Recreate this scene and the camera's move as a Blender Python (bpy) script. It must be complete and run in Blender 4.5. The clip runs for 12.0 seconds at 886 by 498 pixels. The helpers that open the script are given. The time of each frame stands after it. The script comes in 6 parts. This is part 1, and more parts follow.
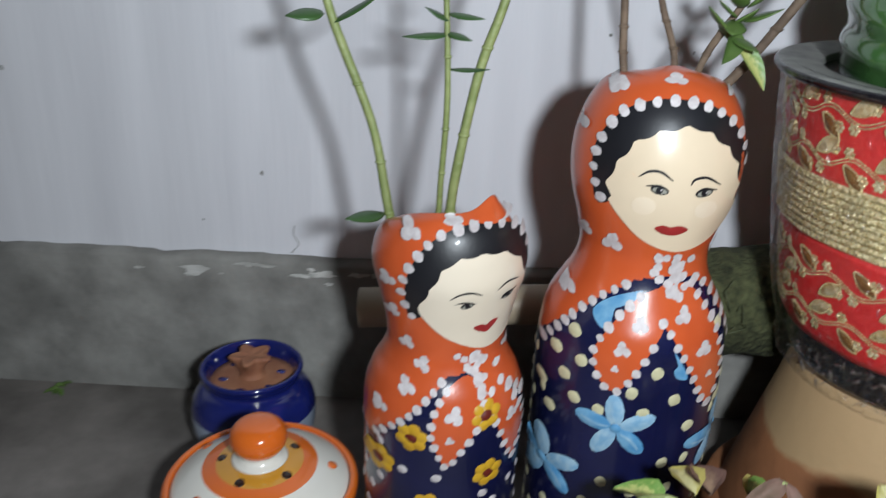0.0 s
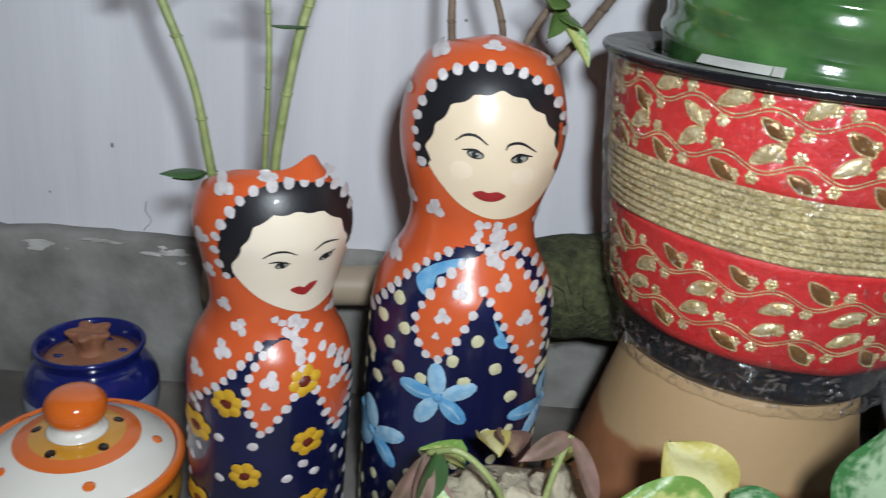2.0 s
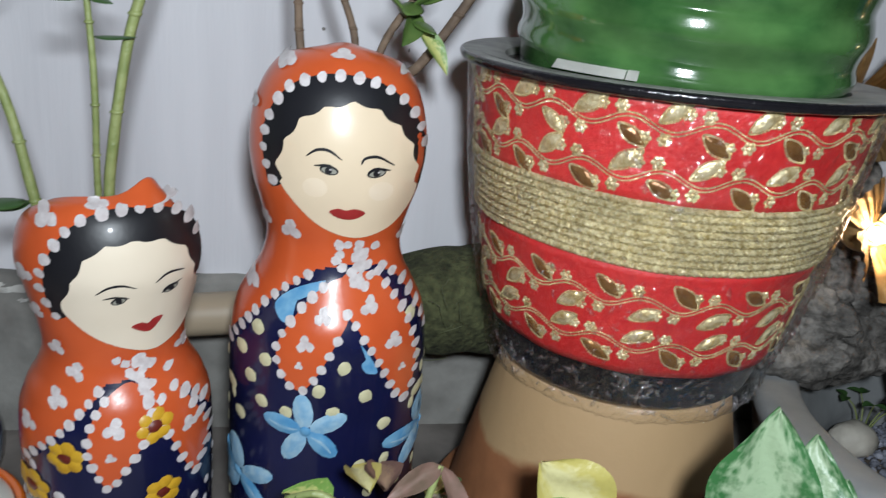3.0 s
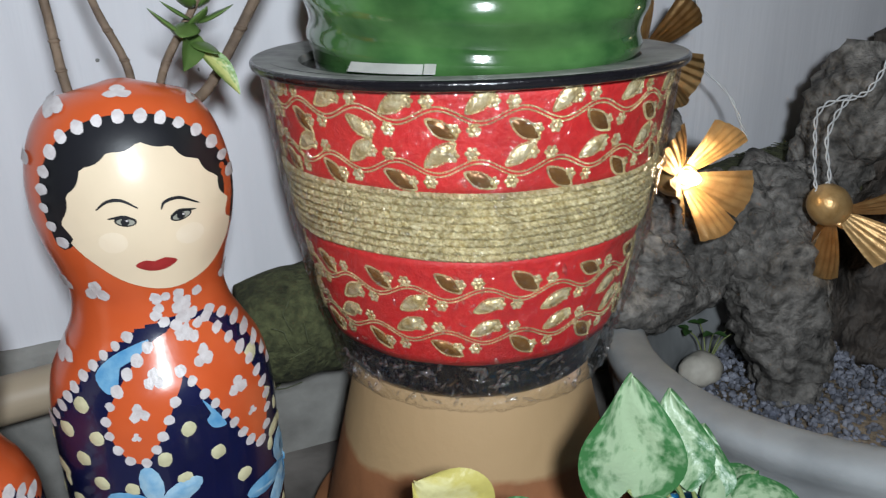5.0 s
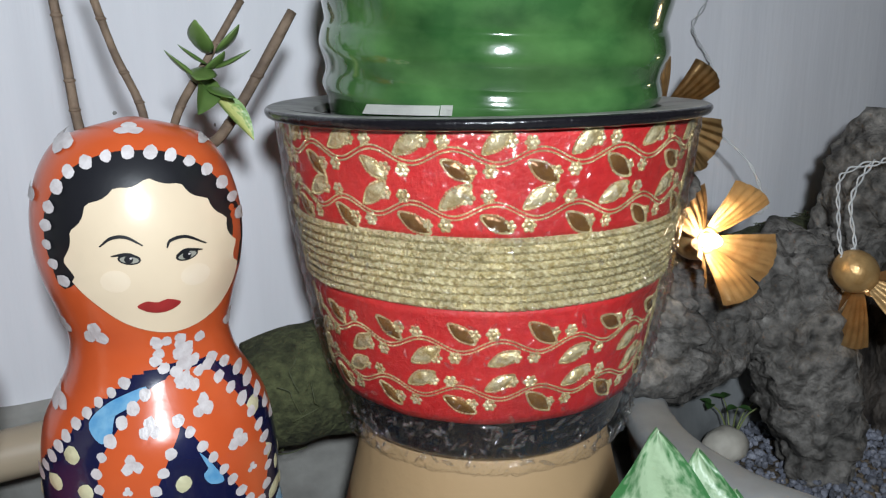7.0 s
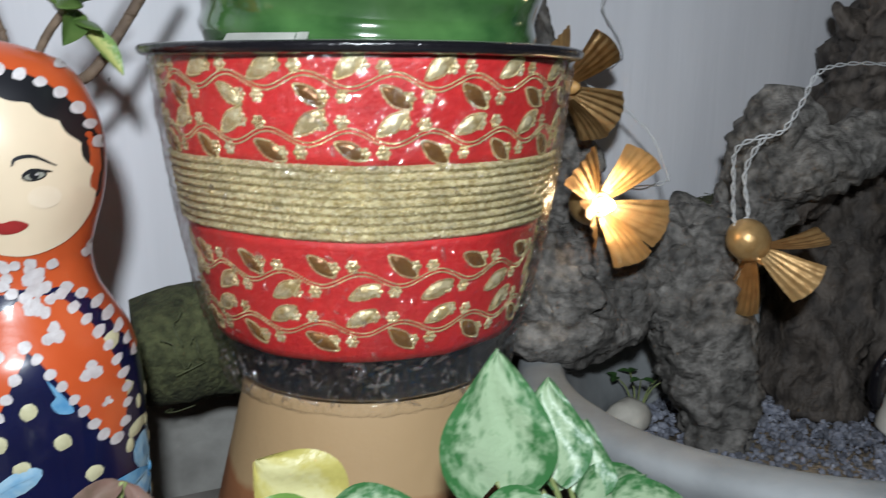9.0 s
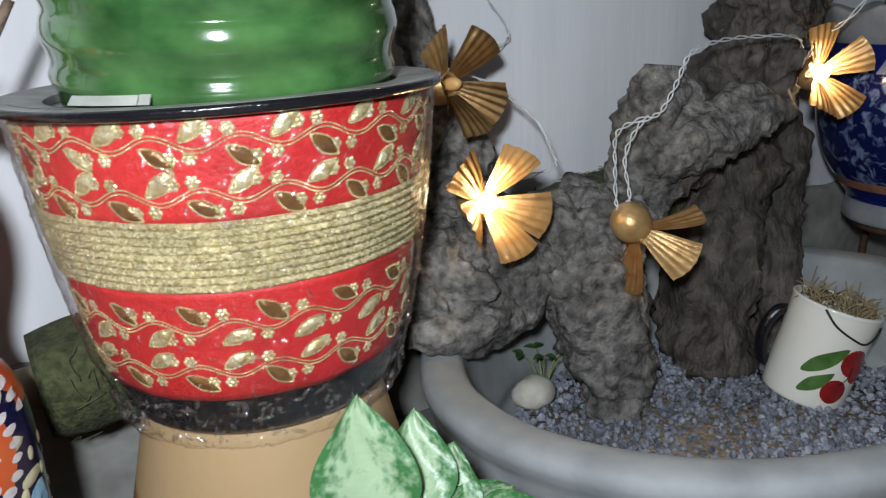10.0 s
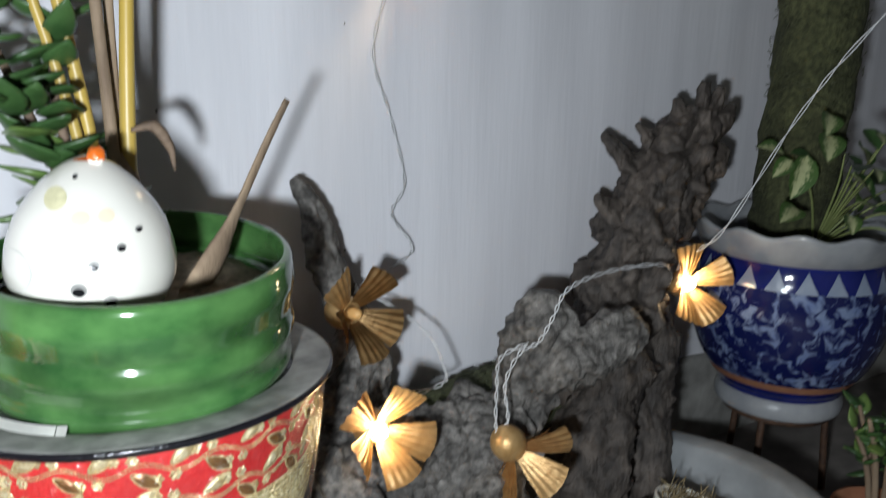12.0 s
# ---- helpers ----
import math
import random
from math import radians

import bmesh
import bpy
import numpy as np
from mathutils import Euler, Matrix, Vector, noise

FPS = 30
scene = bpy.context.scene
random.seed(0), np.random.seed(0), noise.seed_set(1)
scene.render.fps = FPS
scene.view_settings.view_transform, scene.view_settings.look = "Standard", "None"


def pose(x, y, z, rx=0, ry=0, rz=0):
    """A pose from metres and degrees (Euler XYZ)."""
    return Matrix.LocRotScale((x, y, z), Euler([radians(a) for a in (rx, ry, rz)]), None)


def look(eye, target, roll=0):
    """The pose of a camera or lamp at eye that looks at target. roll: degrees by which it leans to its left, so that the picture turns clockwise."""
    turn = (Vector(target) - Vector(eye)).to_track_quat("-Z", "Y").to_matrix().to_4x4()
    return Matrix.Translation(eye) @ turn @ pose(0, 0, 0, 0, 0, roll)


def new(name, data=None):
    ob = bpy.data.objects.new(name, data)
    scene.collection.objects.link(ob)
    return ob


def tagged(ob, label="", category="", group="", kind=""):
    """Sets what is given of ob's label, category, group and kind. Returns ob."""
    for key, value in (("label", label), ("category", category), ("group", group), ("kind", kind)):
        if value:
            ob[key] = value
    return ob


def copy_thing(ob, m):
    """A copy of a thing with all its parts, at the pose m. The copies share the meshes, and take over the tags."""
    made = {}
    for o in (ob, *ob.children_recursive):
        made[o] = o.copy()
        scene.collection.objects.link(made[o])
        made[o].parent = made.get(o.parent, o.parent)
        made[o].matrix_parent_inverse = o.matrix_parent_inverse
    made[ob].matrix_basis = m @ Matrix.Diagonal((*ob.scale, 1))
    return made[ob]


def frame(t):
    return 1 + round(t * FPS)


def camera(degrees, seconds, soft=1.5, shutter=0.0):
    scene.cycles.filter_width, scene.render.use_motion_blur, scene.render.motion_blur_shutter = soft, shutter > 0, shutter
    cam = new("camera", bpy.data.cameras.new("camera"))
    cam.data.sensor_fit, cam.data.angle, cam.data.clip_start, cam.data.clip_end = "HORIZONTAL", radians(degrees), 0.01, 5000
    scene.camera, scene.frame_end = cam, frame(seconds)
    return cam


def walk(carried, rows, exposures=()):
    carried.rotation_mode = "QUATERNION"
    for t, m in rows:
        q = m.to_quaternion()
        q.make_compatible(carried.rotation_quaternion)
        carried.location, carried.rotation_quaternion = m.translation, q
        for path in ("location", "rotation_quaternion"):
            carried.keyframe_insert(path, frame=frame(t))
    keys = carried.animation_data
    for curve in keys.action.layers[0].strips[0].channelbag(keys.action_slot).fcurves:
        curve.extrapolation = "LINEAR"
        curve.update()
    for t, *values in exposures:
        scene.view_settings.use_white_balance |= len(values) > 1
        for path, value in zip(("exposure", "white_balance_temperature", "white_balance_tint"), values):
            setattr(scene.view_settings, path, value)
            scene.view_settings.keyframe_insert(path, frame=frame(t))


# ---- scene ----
cam = camera(59.0, 12.0, 1.2, 0.5)
PATH = [
    (0, (-0.0104, -0.2461, 0.3862), (-0.0554, 1.5888, -0.4084), 2.34),
    (0.5, (0.0197, -0.2766, 0.3755), (-0.2412, 1.5428, -0.4131), 0.28),
    (1, (0.0373, -0.2781, 0.3619), (-0.2284, 1.55, -0.4046), 1.10),
    (1.5, (0.0447, -0.2685, 0.358), (-0.0386, 1.5911, -0.3735), 3.06),
    (2, (0.0487, -0.255, 0.3601), (0.1765, 1.6034, -0.368), 6.00),
    (2.5, (0.061, -0.2439, 0.355), (0.2975, 1.5983, -0.3869), 5.12),
    (3, (0.0674, -0.234, 0.3581), (0.4597, 1.6058, -0.321), 5.85),
    (3.5, (0.0697, -0.2295, 0.3641), (0.5355, 1.5976, -0.3028), 4.82),
    (3.7, (0.0686, -0.2274, 0.3693), (0.6114, 1.5804, -0.2918), 4.19),
    (5.3, (0.0827, -0.2131, 0.3606), (0.861, 1.4896, -0.343), -0.87),
    (5.5, (0.083, -0.2101, 0.3563), (0.8694, 1.4885, -0.3482), 0.12),
    (6, (0.0852, -0.208, 0.3535), (0.8415, 1.5122, -0.3312), 0.40),
    (6.5, (0.0818, -0.2109, 0.3537), (0.8211, 1.5411, -0.266), 0.01),
    (6.7, (0.0824, -0.2086, 0.3522), (0.8449, 1.5555, -0.2016), -0.26),
    (8.3, (0.0988, -0.2252, 0.2958), (0.7651, 1.6182, -0.1014), 0.69),
    (8.5, (0.1063, -0.2273, 0.2986), (0.8335, 1.5811, -0.1494), 0.56),
    (9, (0.1244, -0.238, 0.3063), (0.9557, 1.5276, -0.1314), 0.81),
    (9.5, (0.1409, -0.2447, 0.334), (1.075, 1.4513, -0.1668), -1.05),
    (10, (0.16, -0.2586, 0.3531), (1.0818, 1.4138, -0.2413), -2.62),
    (10.5, (0.177, -0.2552, 0.372), (1.1021, 1.4007, -0.2621), -3.15),
    (11, (0.1781, -0.2691, 0.4086), (1.1093, 1.3873, -0.2154), -0.83),
    (11.5, (0.1801, -0.2838, 0.4599), (1.1917, 1.3387, -0.1267), -0.35),
    (12, (0.1736, -0.3014, 0.5007), (1.2528, 1.3162, 0.033), 0.94),
]
walk(cam, [(t, look(eye, target, roll)) for t, eye, target, roll in PATH], [(0, 0.14), (3.5, 0.12), (5.5, 0.2), (9.0, 0.24), (10.5, 0.58), (11.5, 0.58), (12, 0.6)])

# ---- light ----
world = bpy.data.worlds.new("night")
world.use_nodes = True
world.node_tree.nodes["Background"].inputs[0].default_value = (0.55, 0.6, 0.75, 1)
world.node_tree.nodes["Background"].inputs[1].default_value = 0.05
scene.world = world
scene.view_settings.exposure = 0.0

torch = new("phone_torch", bpy.data.lights.new("phone_torch", "POINT"))
torch.location = (0.084, -0.314, 0.438)
torch.data.energy, torch.data.shadow_soft_size, torch.data.color = 12.4, 0.020, (0.845, 0.93, 1.0)


# ---- materials ----
def material(name, a, b=None, rough=0.5, metal=0.0, scale=40.0, big=6.0, stains=0.25, bump=0.1, bump_scale=None, stretch=(1, 1, 1), coat=0.0, vary=0.0, sub=0.0):
    """A surface that goes from colour a to b by a fine noise, with broad patches on top, and a relief."""
    b = b or tuple(v * 0.75 for v in a)
    m = bpy.data.materials.new(name)
    m.use_nodes = True
    n, l = m.node_tree.nodes, m.node_tree.links
    p = n["Principled BSDF"]
    tc = n.new("ShaderNodeTexCoord")
    mp = n.new("ShaderNodeMapping")
    mp.inputs["Scale"].default_value = stretch
    l.new(tc.outputs["Object"], mp.inputs[0])
    fine, wide = n.new("ShaderNodeTexNoise"), n.new("ShaderNodeTexNoise")
    fine.inputs["Scale"].default_value, fine.inputs["Detail"].default_value = scale, 6
    wide.inputs["Scale"].default_value, wide.inputs["Detail"].default_value = big, 4
    l.new(mp.outputs[0], fine.inputs["Vector"])
    l.new(mp.outputs[0], wide.inputs["Vector"])
    ramp = n.new("ShaderNodeValToRGB")
    ramp.color_ramp.elements[0].position, ramp.color_ramp.elements[1].position = 0.35, 0.68
    ramp.color_ramp.elements[0].color, ramp.color_ramp.elements[1].color = (*a, 1), (*b, 1)
    l.new(fine.outputs["Fac"], ramp.inputs[0])
    mix = n.new("ShaderNodeMix")
    mix.data_type, mix.blend_type = "RGBA", "MULTIPLY"
    r2 = n.new("ShaderNodeValToRGB")
    r2.color_ramp.elements[0].position, r2.color_ramp.elements[1].position = 0.38, 0.62
    r2.color_ramp.elements[0].color = (1 - stains, 1 - stains, 1 - stains, 1)
    l.new(wide.outputs["Fac"], r2.inputs[0])
    mix.inputs["Factor"].default_value = 1.0
    l.new(ramp.outputs[0], mix.inputs["A"])
    l.new(r2.outputs[0], mix.inputs["B"])
    out = mix.outputs["Result"]
    if vary:
        geo, hsv, mr = n.new("ShaderNodeNewGeometry"), n.new("ShaderNodeHueSaturation"), n.new("ShaderNodeMapRange")
        mr.inputs["To Min"].default_value, mr.inputs["To Max"].default_value = 1 - vary, 1 + vary
        l.new(geo.outputs["Random Per Island"], mr.inputs["Value"])
        l.new(mr.outputs[0], hsv.inputs["Value"])
        l.new(out, hsv.inputs["Color"])
        out = hsv.outputs[0]
    l.new(out, p.inputs["Base Color"])
    p.inputs["Roughness"].default_value, p.inputs["Metallic"].default_value = rough, metal
    p.inputs["Coat Weight"].default_value, p.inputs["Coat Roughness"].default_value = coat, 0.06
    if sub:
        p.inputs["Subsurface Weight"].default_value, p.inputs["Subsurface Scale"].default_value = sub, 0.004
    if bump:
        bn, bt = n.new("ShaderNodeBump"), n.new("ShaderNodeTexNoise")
        bt.inputs["Scale"].default_value, bt.inputs["Detail"].default_value = bump_scale or scale * 2, 5
        l.new(mp.outputs[0], bt.inputs["Vector"])
        l.new(bt.outputs["Fac"], bn.inputs["Height"])
        bn.inputs["Strength"].default_value, bn.inputs["Distance"].default_value = bump, 0.004
        l.new(bn.outputs[0], p.inputs["Normal"])
    return m


def glow(name, colour, strength):
    m = bpy.data.materials.new(name)
    m.use_nodes = True
    p = m.node_tree.nodes["Principled BSDF"]
    p.inputs["Base Color"].default_value = (*colour, 1)
    p.inputs["Emission Color"].default_value, p.inputs["Emission Strength"].default_value = (*colour, 1), strength
    return m


def leaf_material(name, edge, mid, spread, noise_amount, rough=0.4):
    """A leaf that is paler along its midrib, with a broken border between the two greens."""
    m = material(name, edge, edge, rough=rough, bump=0.15, bump_scale=300, stains=0.15, big=40)
    n, l = m.node_tree.nodes, m.node_tree.links
    p = n["Principled BSDF"]
    tc, sep, noi = n.new("ShaderNodeTexCoord"), n.new("ShaderNodeSeparateXYZ"), n.new("ShaderNodeTexNoise")
    noi.inputs["Scale"].default_value, noi.inputs["Detail"].default_value = 9, 6
    l.new(tc.outputs["UV"], sep.inputs[0])
    l.new(tc.outputs["UV"], noi.inputs["Vector"])
    sub, ab, add, mul = (n.new("ShaderNodeMath") for _ in range(4))
    sub.operation, ab.operation, add.operation, mul.operation = "SUBTRACT", "ABSOLUTE", "ADD", "MULTIPLY_ADD"
    sub.inputs[1].default_value = 0.5
    l.new(sep.outputs["Y"], sub.inputs[0])
    l.new(sub.outputs[0], ab.inputs[0])
    l.new(noi.outputs["Fac"], mul.inputs[0])
    mul.inputs[1].default_value, mul.inputs[2].default_value = noise_amount, -noise_amount / 2
    l.new(ab.outputs[0], add.inputs[0])
    l.new(mul.outputs[0], add.inputs[1])
    ramp = n.new("ShaderNodeValToRGB")
    ramp.color_ramp.elements[0].position, ramp.color_ramp.elements[1].position = spread * 0.35, spread
    ramp.color_ramp.elements[0].color, ramp.color_ramp.elements[1].color = (*mid, 1), (*edge, 1)
    l.new(add.outputs[0], ramp.inputs[0])
    l.new(ramp.outputs[0], p.inputs["Base Color"])
    return m


def split_material(name, low, high, height, wobble, rough=0.7):
    """Two clay tones that meet at an uneven line at that height."""
    m = material(name, low, tuple(v * 0.8 for v in low), rough=rough, scale=60, bump=0.12, stains=0.2)
    n, l = m.node_tree.nodes, m.node_tree.links
    p = n["Principled BSDF"]
    old = p.inputs["Base Color"].links[0].from_socket
    tc, sep, noi = n.new("ShaderNodeTexCoord"), n.new("ShaderNodeSeparateXYZ"), n.new("ShaderNodeTexNoise")
    noi.inputs["Scale"].default_value, noi.inputs["Detail"].default_value = 14, 5
    l.new(tc.outputs["Object"], sep.inputs[0])
    l.new(tc.outputs["Object"], noi.inputs["Vector"])
    ma, ramp, mix = n.new("ShaderNodeMath"), n.new("ShaderNodeMapRange"), n.new("ShaderNodeMix")
    ma.operation = "MULTIPLY_ADD"
    l.new(noi.outputs["Fac"], ma.inputs[0])
    ma.inputs[1].default_value = wobble
    l.new(sep.outputs["Z"], ma.inputs[2])
    ramp.inputs["From Min"].default_value, ramp.inputs["From Max"].default_value = height + wobble / 2 - 0.002, height + wobble / 2 + 0.003
    l.new(ma.outputs[0], ramp.inputs["Value"])
    mix.data_type = "RGBA"
    l.new(ramp.outputs[0], mix.inputs["Factor"])
    l.new(old, mix.inputs["A"])
    mix.inputs["B"].default_value = (*high, 1)
    l.new(mix.outputs["Result"], p.inputs["Base Color"])
    return m


def film_material(name, share):
    """Clear crinkled plastic film: mostly see-through, with sharp glints."""
    m = bpy.data.materials.new(name)
    m.use_nodes = True
    n, l = m.node_tree.nodes, m.node_tree.links
    n.remove(n["Principled BSDF"])
    tr, gl, mx = n.new("ShaderNodeBsdfTransparent"), n.new("ShaderNodeBsdfGlossy"), n.new("ShaderNodeMixShader")
    gl.inputs["Roughness"].default_value = 0.10
    tc, noi, bn = n.new("ShaderNodeTexCoord"), n.new("ShaderNodeTexNoise"), n.new("ShaderNodeBump")
    mp = n.new("ShaderNodeMapping")
    mp.inputs["Rotation"].default_value, mp.inputs["Scale"].default_value = (0.3, 0.5, 0.2), (1, 1, 0.45)
    noi.inputs["Scale"].default_value, noi.inputs["Detail"].default_value, noi.inputs["Distortion"].default_value = 110, 5, 1.8
    l.new(tc.outputs["Object"], mp.inputs[0])
    l.new(mp.outputs[0], noi.inputs["Vector"])
    l.new(noi.outputs["Fac"], bn.inputs["Height"])
    bn.inputs["Strength"].default_value, bn.inputs["Distance"].default_value = 1.0, 0.0035
    l.new(bn.outputs[0], gl.inputs["Normal"])
    lw, gain = n.new("ShaderNodeLayerWeight"), n.new("ShaderNodeMapRange")
    lw.inputs["Blend"].default_value = 0.5
    l.new(lw.outputs["Facing"], gain.inputs["Value"])
    gain.inputs["From Min"].default_value, gain.inputs["To Min"].default_value, gain.inputs["To Max"].default_value = 0.55, share, 0.75
    l.new(gain.outputs[0], mx.inputs[0])
    l.new(tr.outputs[0], mx.inputs[1])
    l.new(gl.outputs[0], mx.inputs[2])
    l.new(mx.outputs[0], n["Material Output"].inputs[0])
    return m


M_WALL = material("white_plaster", (0.77, 0.765, 0.80), (0.69, 0.685, 0.72), rough=0.85, scale=9, big=5, stains=0.10, bump=0.12, bump_scale=60, stretch=(3, 1, 0.25))
M_PLINTH = material("bare_cement", (0.35, 0.34, 0.315), (0.205, 0.197, 0.182), rough=0.9, scale=26, big=9, stains=0.34, bump=0.4, bump_scale=70)
M_PEEL = material("peeling_limewash", (0.62, 0.61, 0.58), (0.42, 0.41, 0.38), rough=0.9, scale=60, bump=0.4)
M_FLOOR = material("cement_floor", (0.25, 0.225, 0.205), (0.135, 0.12, 0.108), rough=0.75, scale=18, big=8, stains=0.42, bump=0.25, bump_scale=90)
M_ROOM = material("dull_paint", (0.5, 0.48, 0.46), rough=0.9, scale=5, bump=0.05)
M_ORANGE = material("orange_enamel", (0.62, 0.105, 0.028), (0.55, 0.085, 0.022), rough=0.28, scale=30, big=18, stains=0.1, bump=0.05, bump_scale=90, coat=0.4)
M_NAVY = material("navy_enamel", (0.008, 0.010, 0.055), (0.006, 0.008, 0.04), rough=0.25, scale=30, big=18, stains=0.2, bump=0.05, bump_scale=90, coat=0.4)
M_HAIR = material("black_enamel", (0.012, 0.012, 0.016), rough=0.42, scale=40, bump=0.06, coat=0.08)
M_CREAM = material("cream_enamel", (0.74, 0.60, 0.43), (0.70, 0.56, 0.40), rough=0.28, scale=25, big=20, stains=0.05, bump=0.06, bump_scale=70, coat=0.4)
M_CREAM2 = material("pale_cream_enamel", (0.75, 0.65, 0.52), (0.71, 0.61, 0.48), rough=0.3, scale=25, big=20, stains=0.05, bump=0.06, bump_scale=70, coat=0.4)
M_WHITE = material("white_paint_dots", (0.76, 0.71, 0.71), (0.62, 0.55, 0.55), rough=0.4, scale=250, bump=0.15, vary=0.06)
M_YDOT = material("cream_paint_dots", (0.75, 0.70, 0.45), (0.62, 0.58, 0.36), rough=0.4, scale=250, bump=0.15, vary=0.08)
M_YELLOW = material("yellow_paint", (0.72, 0.42, 0.03), (0.62, 0.33, 0.02), rough=0.4, scale=200, bump=0.1)
M_BROWN = material("brown_paint", (0.16, 0.02, 0.012), rough=0.4, scale=100)
M_BLUEP = material("sky_blue_paint", (0.10, 0.34, 0.62), (0.25, 0.52, 0.75), rough=0.35, scale=120, bump=0.1)
M_BLUEP2 = material("light_blue_paint", (0.45, 0.66, 0.80), (0.2, 0.45, 0.7), rough=0.35, scale=160, bump=0.1)
M_RED = material("red_paint", (0.45, 0.035, 0.035), rough=0.35, scale=120)
M_BLUSH = material("pink_paint", (0.775, 0.645, 0.49), (0.75, 0.61, 0.45), rough=0.28, stains=0.02, bump=0.03, scale=90, coat=0.4)
M_GREY_EYE = material("grey_paint", (0.40, 0.39, 0.33), (0.30, 0.29, 0.24), rough=0.3)
M_CLOTH = material("red_satin_cloth", (0.62, 0.022, 0.022), (0.50, 0.012, 0.015), rough=0.55, scale=300, big=20, stains=0.2, bump=0.25, bump_scale=500)
M_GOLD = material("gold_thread", (1.0, 0.86, 0.50), (0.82, 0.62, 0.28), rough=0.25, metal=0.5, scale=500, big=90, stains=0.3, bump=1.0, bump_scale=800)
# the braid's pale and dark speckle paints in glints and dark gaps
M_BRAID = material("gold_braid", (1.0, 0.88, 0.55), (0.54, 0.42, 0.17), rough=0.24, metal=0.45, scale=420, big=60, stains=0.25, bump=0.8, bump_scale=800)
M_FOIL = material("copper_foil", (0.30, 0.15, 0.045), (0.20, 0.085, 0.025), rough=0.22, metal=0.4, scale=160, bump=0.3, bump_scale=200)
M_FOIL2 = material("pale_gold_foil", (1.0, 0.89, 0.58), (0.62, 0.45, 0.18), rough=0.22, metal=0.5, scale=200, bump=0.6, bump_scale=260)
M_BLACK = material("black_plastic_and_shade", (0.010, 0.009, 0.012), rough=0.22, scale=80, bump=0.3, coat=0.2)
M_RIM = material("dusty_black_plastic", (0.40, 0.39, 0.365), (0.22, 0.215, 0.205), rough=0.5, scale=70, big=14, stains=0.4, bump=0.15)
M_FILM = film_material("clear_film", 0.115)
M_GLINT = film_material("glint_film", 0.36)
M_GREEN = material("green_glaze", (0.085, 0.205, 0.060), (0.028, 0.095, 0.026), rough=0.12, scale=32, big=14, stains=0.5, bump=0.12, bump_scale=30, coat=0.7, stretch=(1, 1, 1.6))
M_PAPER = material("white_sticker", (0.78, 0.77, 0.72), rough=0.5, scale=60, stains=0.15)
M_SOIL = material("dry_soil", (0.30, 0.235, 0.165), (0.15, 0.115, 0.08), rough=0.95, scale=180, big=30, bump=1.0, bump_scale=200)
M_TERRA = split_material("two_tone_terracotta", (0.36, 0.145, 0.06), (0.42, 0.275, 0.14), 0.095, 0.035)
M_CLAY = material("terracotta", (0.42, 0.19, 0.10), (0.33, 0.13, 0.07), rough=0.7, scale=70, bump=0.15)
M_PLANTER = material("grey_cement_planter", (0.32, 0.33, 0.335), (0.235, 0.245, 0.25), rough=0.75, scale=30, big=9, stains=0.25, bump=0.12, bump_scale=150)
M_DRIFT = material("grey_driftwood", (0.27, 0.25, 0.228), (0.062, 0.056, 0.050), rough=0.7, scale=120, big=26, stains=0.55, bump=1.0, bump_scale=170)
M_DARKWOOD = material("dark_driftwood", (0.135, 0.11, 0.092), (0.035, 0.028, 0.024), rough=0.7, scale=90, big=18, stains=0.45, bump=1.0, bump_scale=170, stretch=(1, 1, 0.5))
M_WILT = material("wilted_leaf", (0.24, 0.135, 0.11), (0.13, 0.09, 0.06), rough=0.6, scale=90, stains=0.3)
M_GRAVEL = material("blue_grey_gravel", (0.27, 0.28, 0.33), (0.12, 0.13, 0.17), rough=0.7, scale=150, bump=0.3, vary=0.5)
M_PEBBLE = material("pale_pebble", (0.62, 0.58, 0.50), (0.45, 0.41, 0.35), rough=0.6, scale=60, bump=0.2)
M_MOSS = material("green_net_moss", (0.10, 0.108, 0.045), (0.036, 0.040, 0.016), rough=0.95, scale=160, big=22, stains=0.45, bump=1.0, bump_scale=260)
M_NET = material("dark_netting", (0.09, 0.10, 0.045), rough=0.6)
M_PIPE = material("tan_pipe", (0.42, 0.34, 0.24), (0.34, 0.27, 0.19), rough=0.5, scale=40, stretch=(0.1, 1, 1), bump=0.08)
M_BRICK = material("old_brick", (0.30, 0.12, 0.08), rough=0.9, scale=60, bump=0.5)
M_LAMPGOLD = material("gold_leaf_metal", (0.64, 0.41, 0.18), (0.44, 0.26, 0.10), rough=0.36, metal=0.5, scale=120, big=60, stains=0.2, bump=0.15)
M_BULB = glow("lit_bulb", (1.0, 0.76, 0.45), 40.0)
# the unlit bulbs get a faint glow in their material
M_BULBDIM = glow("dim_bulb", (0.60, 0.34, 0.12), 0.08)
M_WIRE = material("white_wire", (0.74, 0.75, 0.76), rough=0.4)
M_WIRE2 = material("black_wire", (0.02, 0.02, 0.022), rough=0.4)
M_STEM = material("green_stem", (0.30, 0.34, 0.13), (0.20, 0.25, 0.08), rough=0.5, scale=120, bump=0.3)
M_TWIG = material("brown_twig", (0.22, 0.15, 0.10), (0.12, 0.08, 0.055), rough=0.75, scale=120, bump=0.5)
M_CANE = material("yellow_cane", (0.62, 0.42, 0.08), (0.45, 0.33, 0.10), rough=0.4, scale=50, stretch=(1, 1, 0.2))
M_SHEATH = material("dry_sheath", (0.36, 0.26, 0.17), (0.19, 0.13, 0.085), rough=0.8, scale=80, stretch=(1, 1, 0.2), bump=0.5)
M_JADE = material("jade_leaf", (0.055, 0.12, 0.035), (0.03, 0.075, 0.022), rough=0.35, scale=60, bump=0.08, vary=0.3)
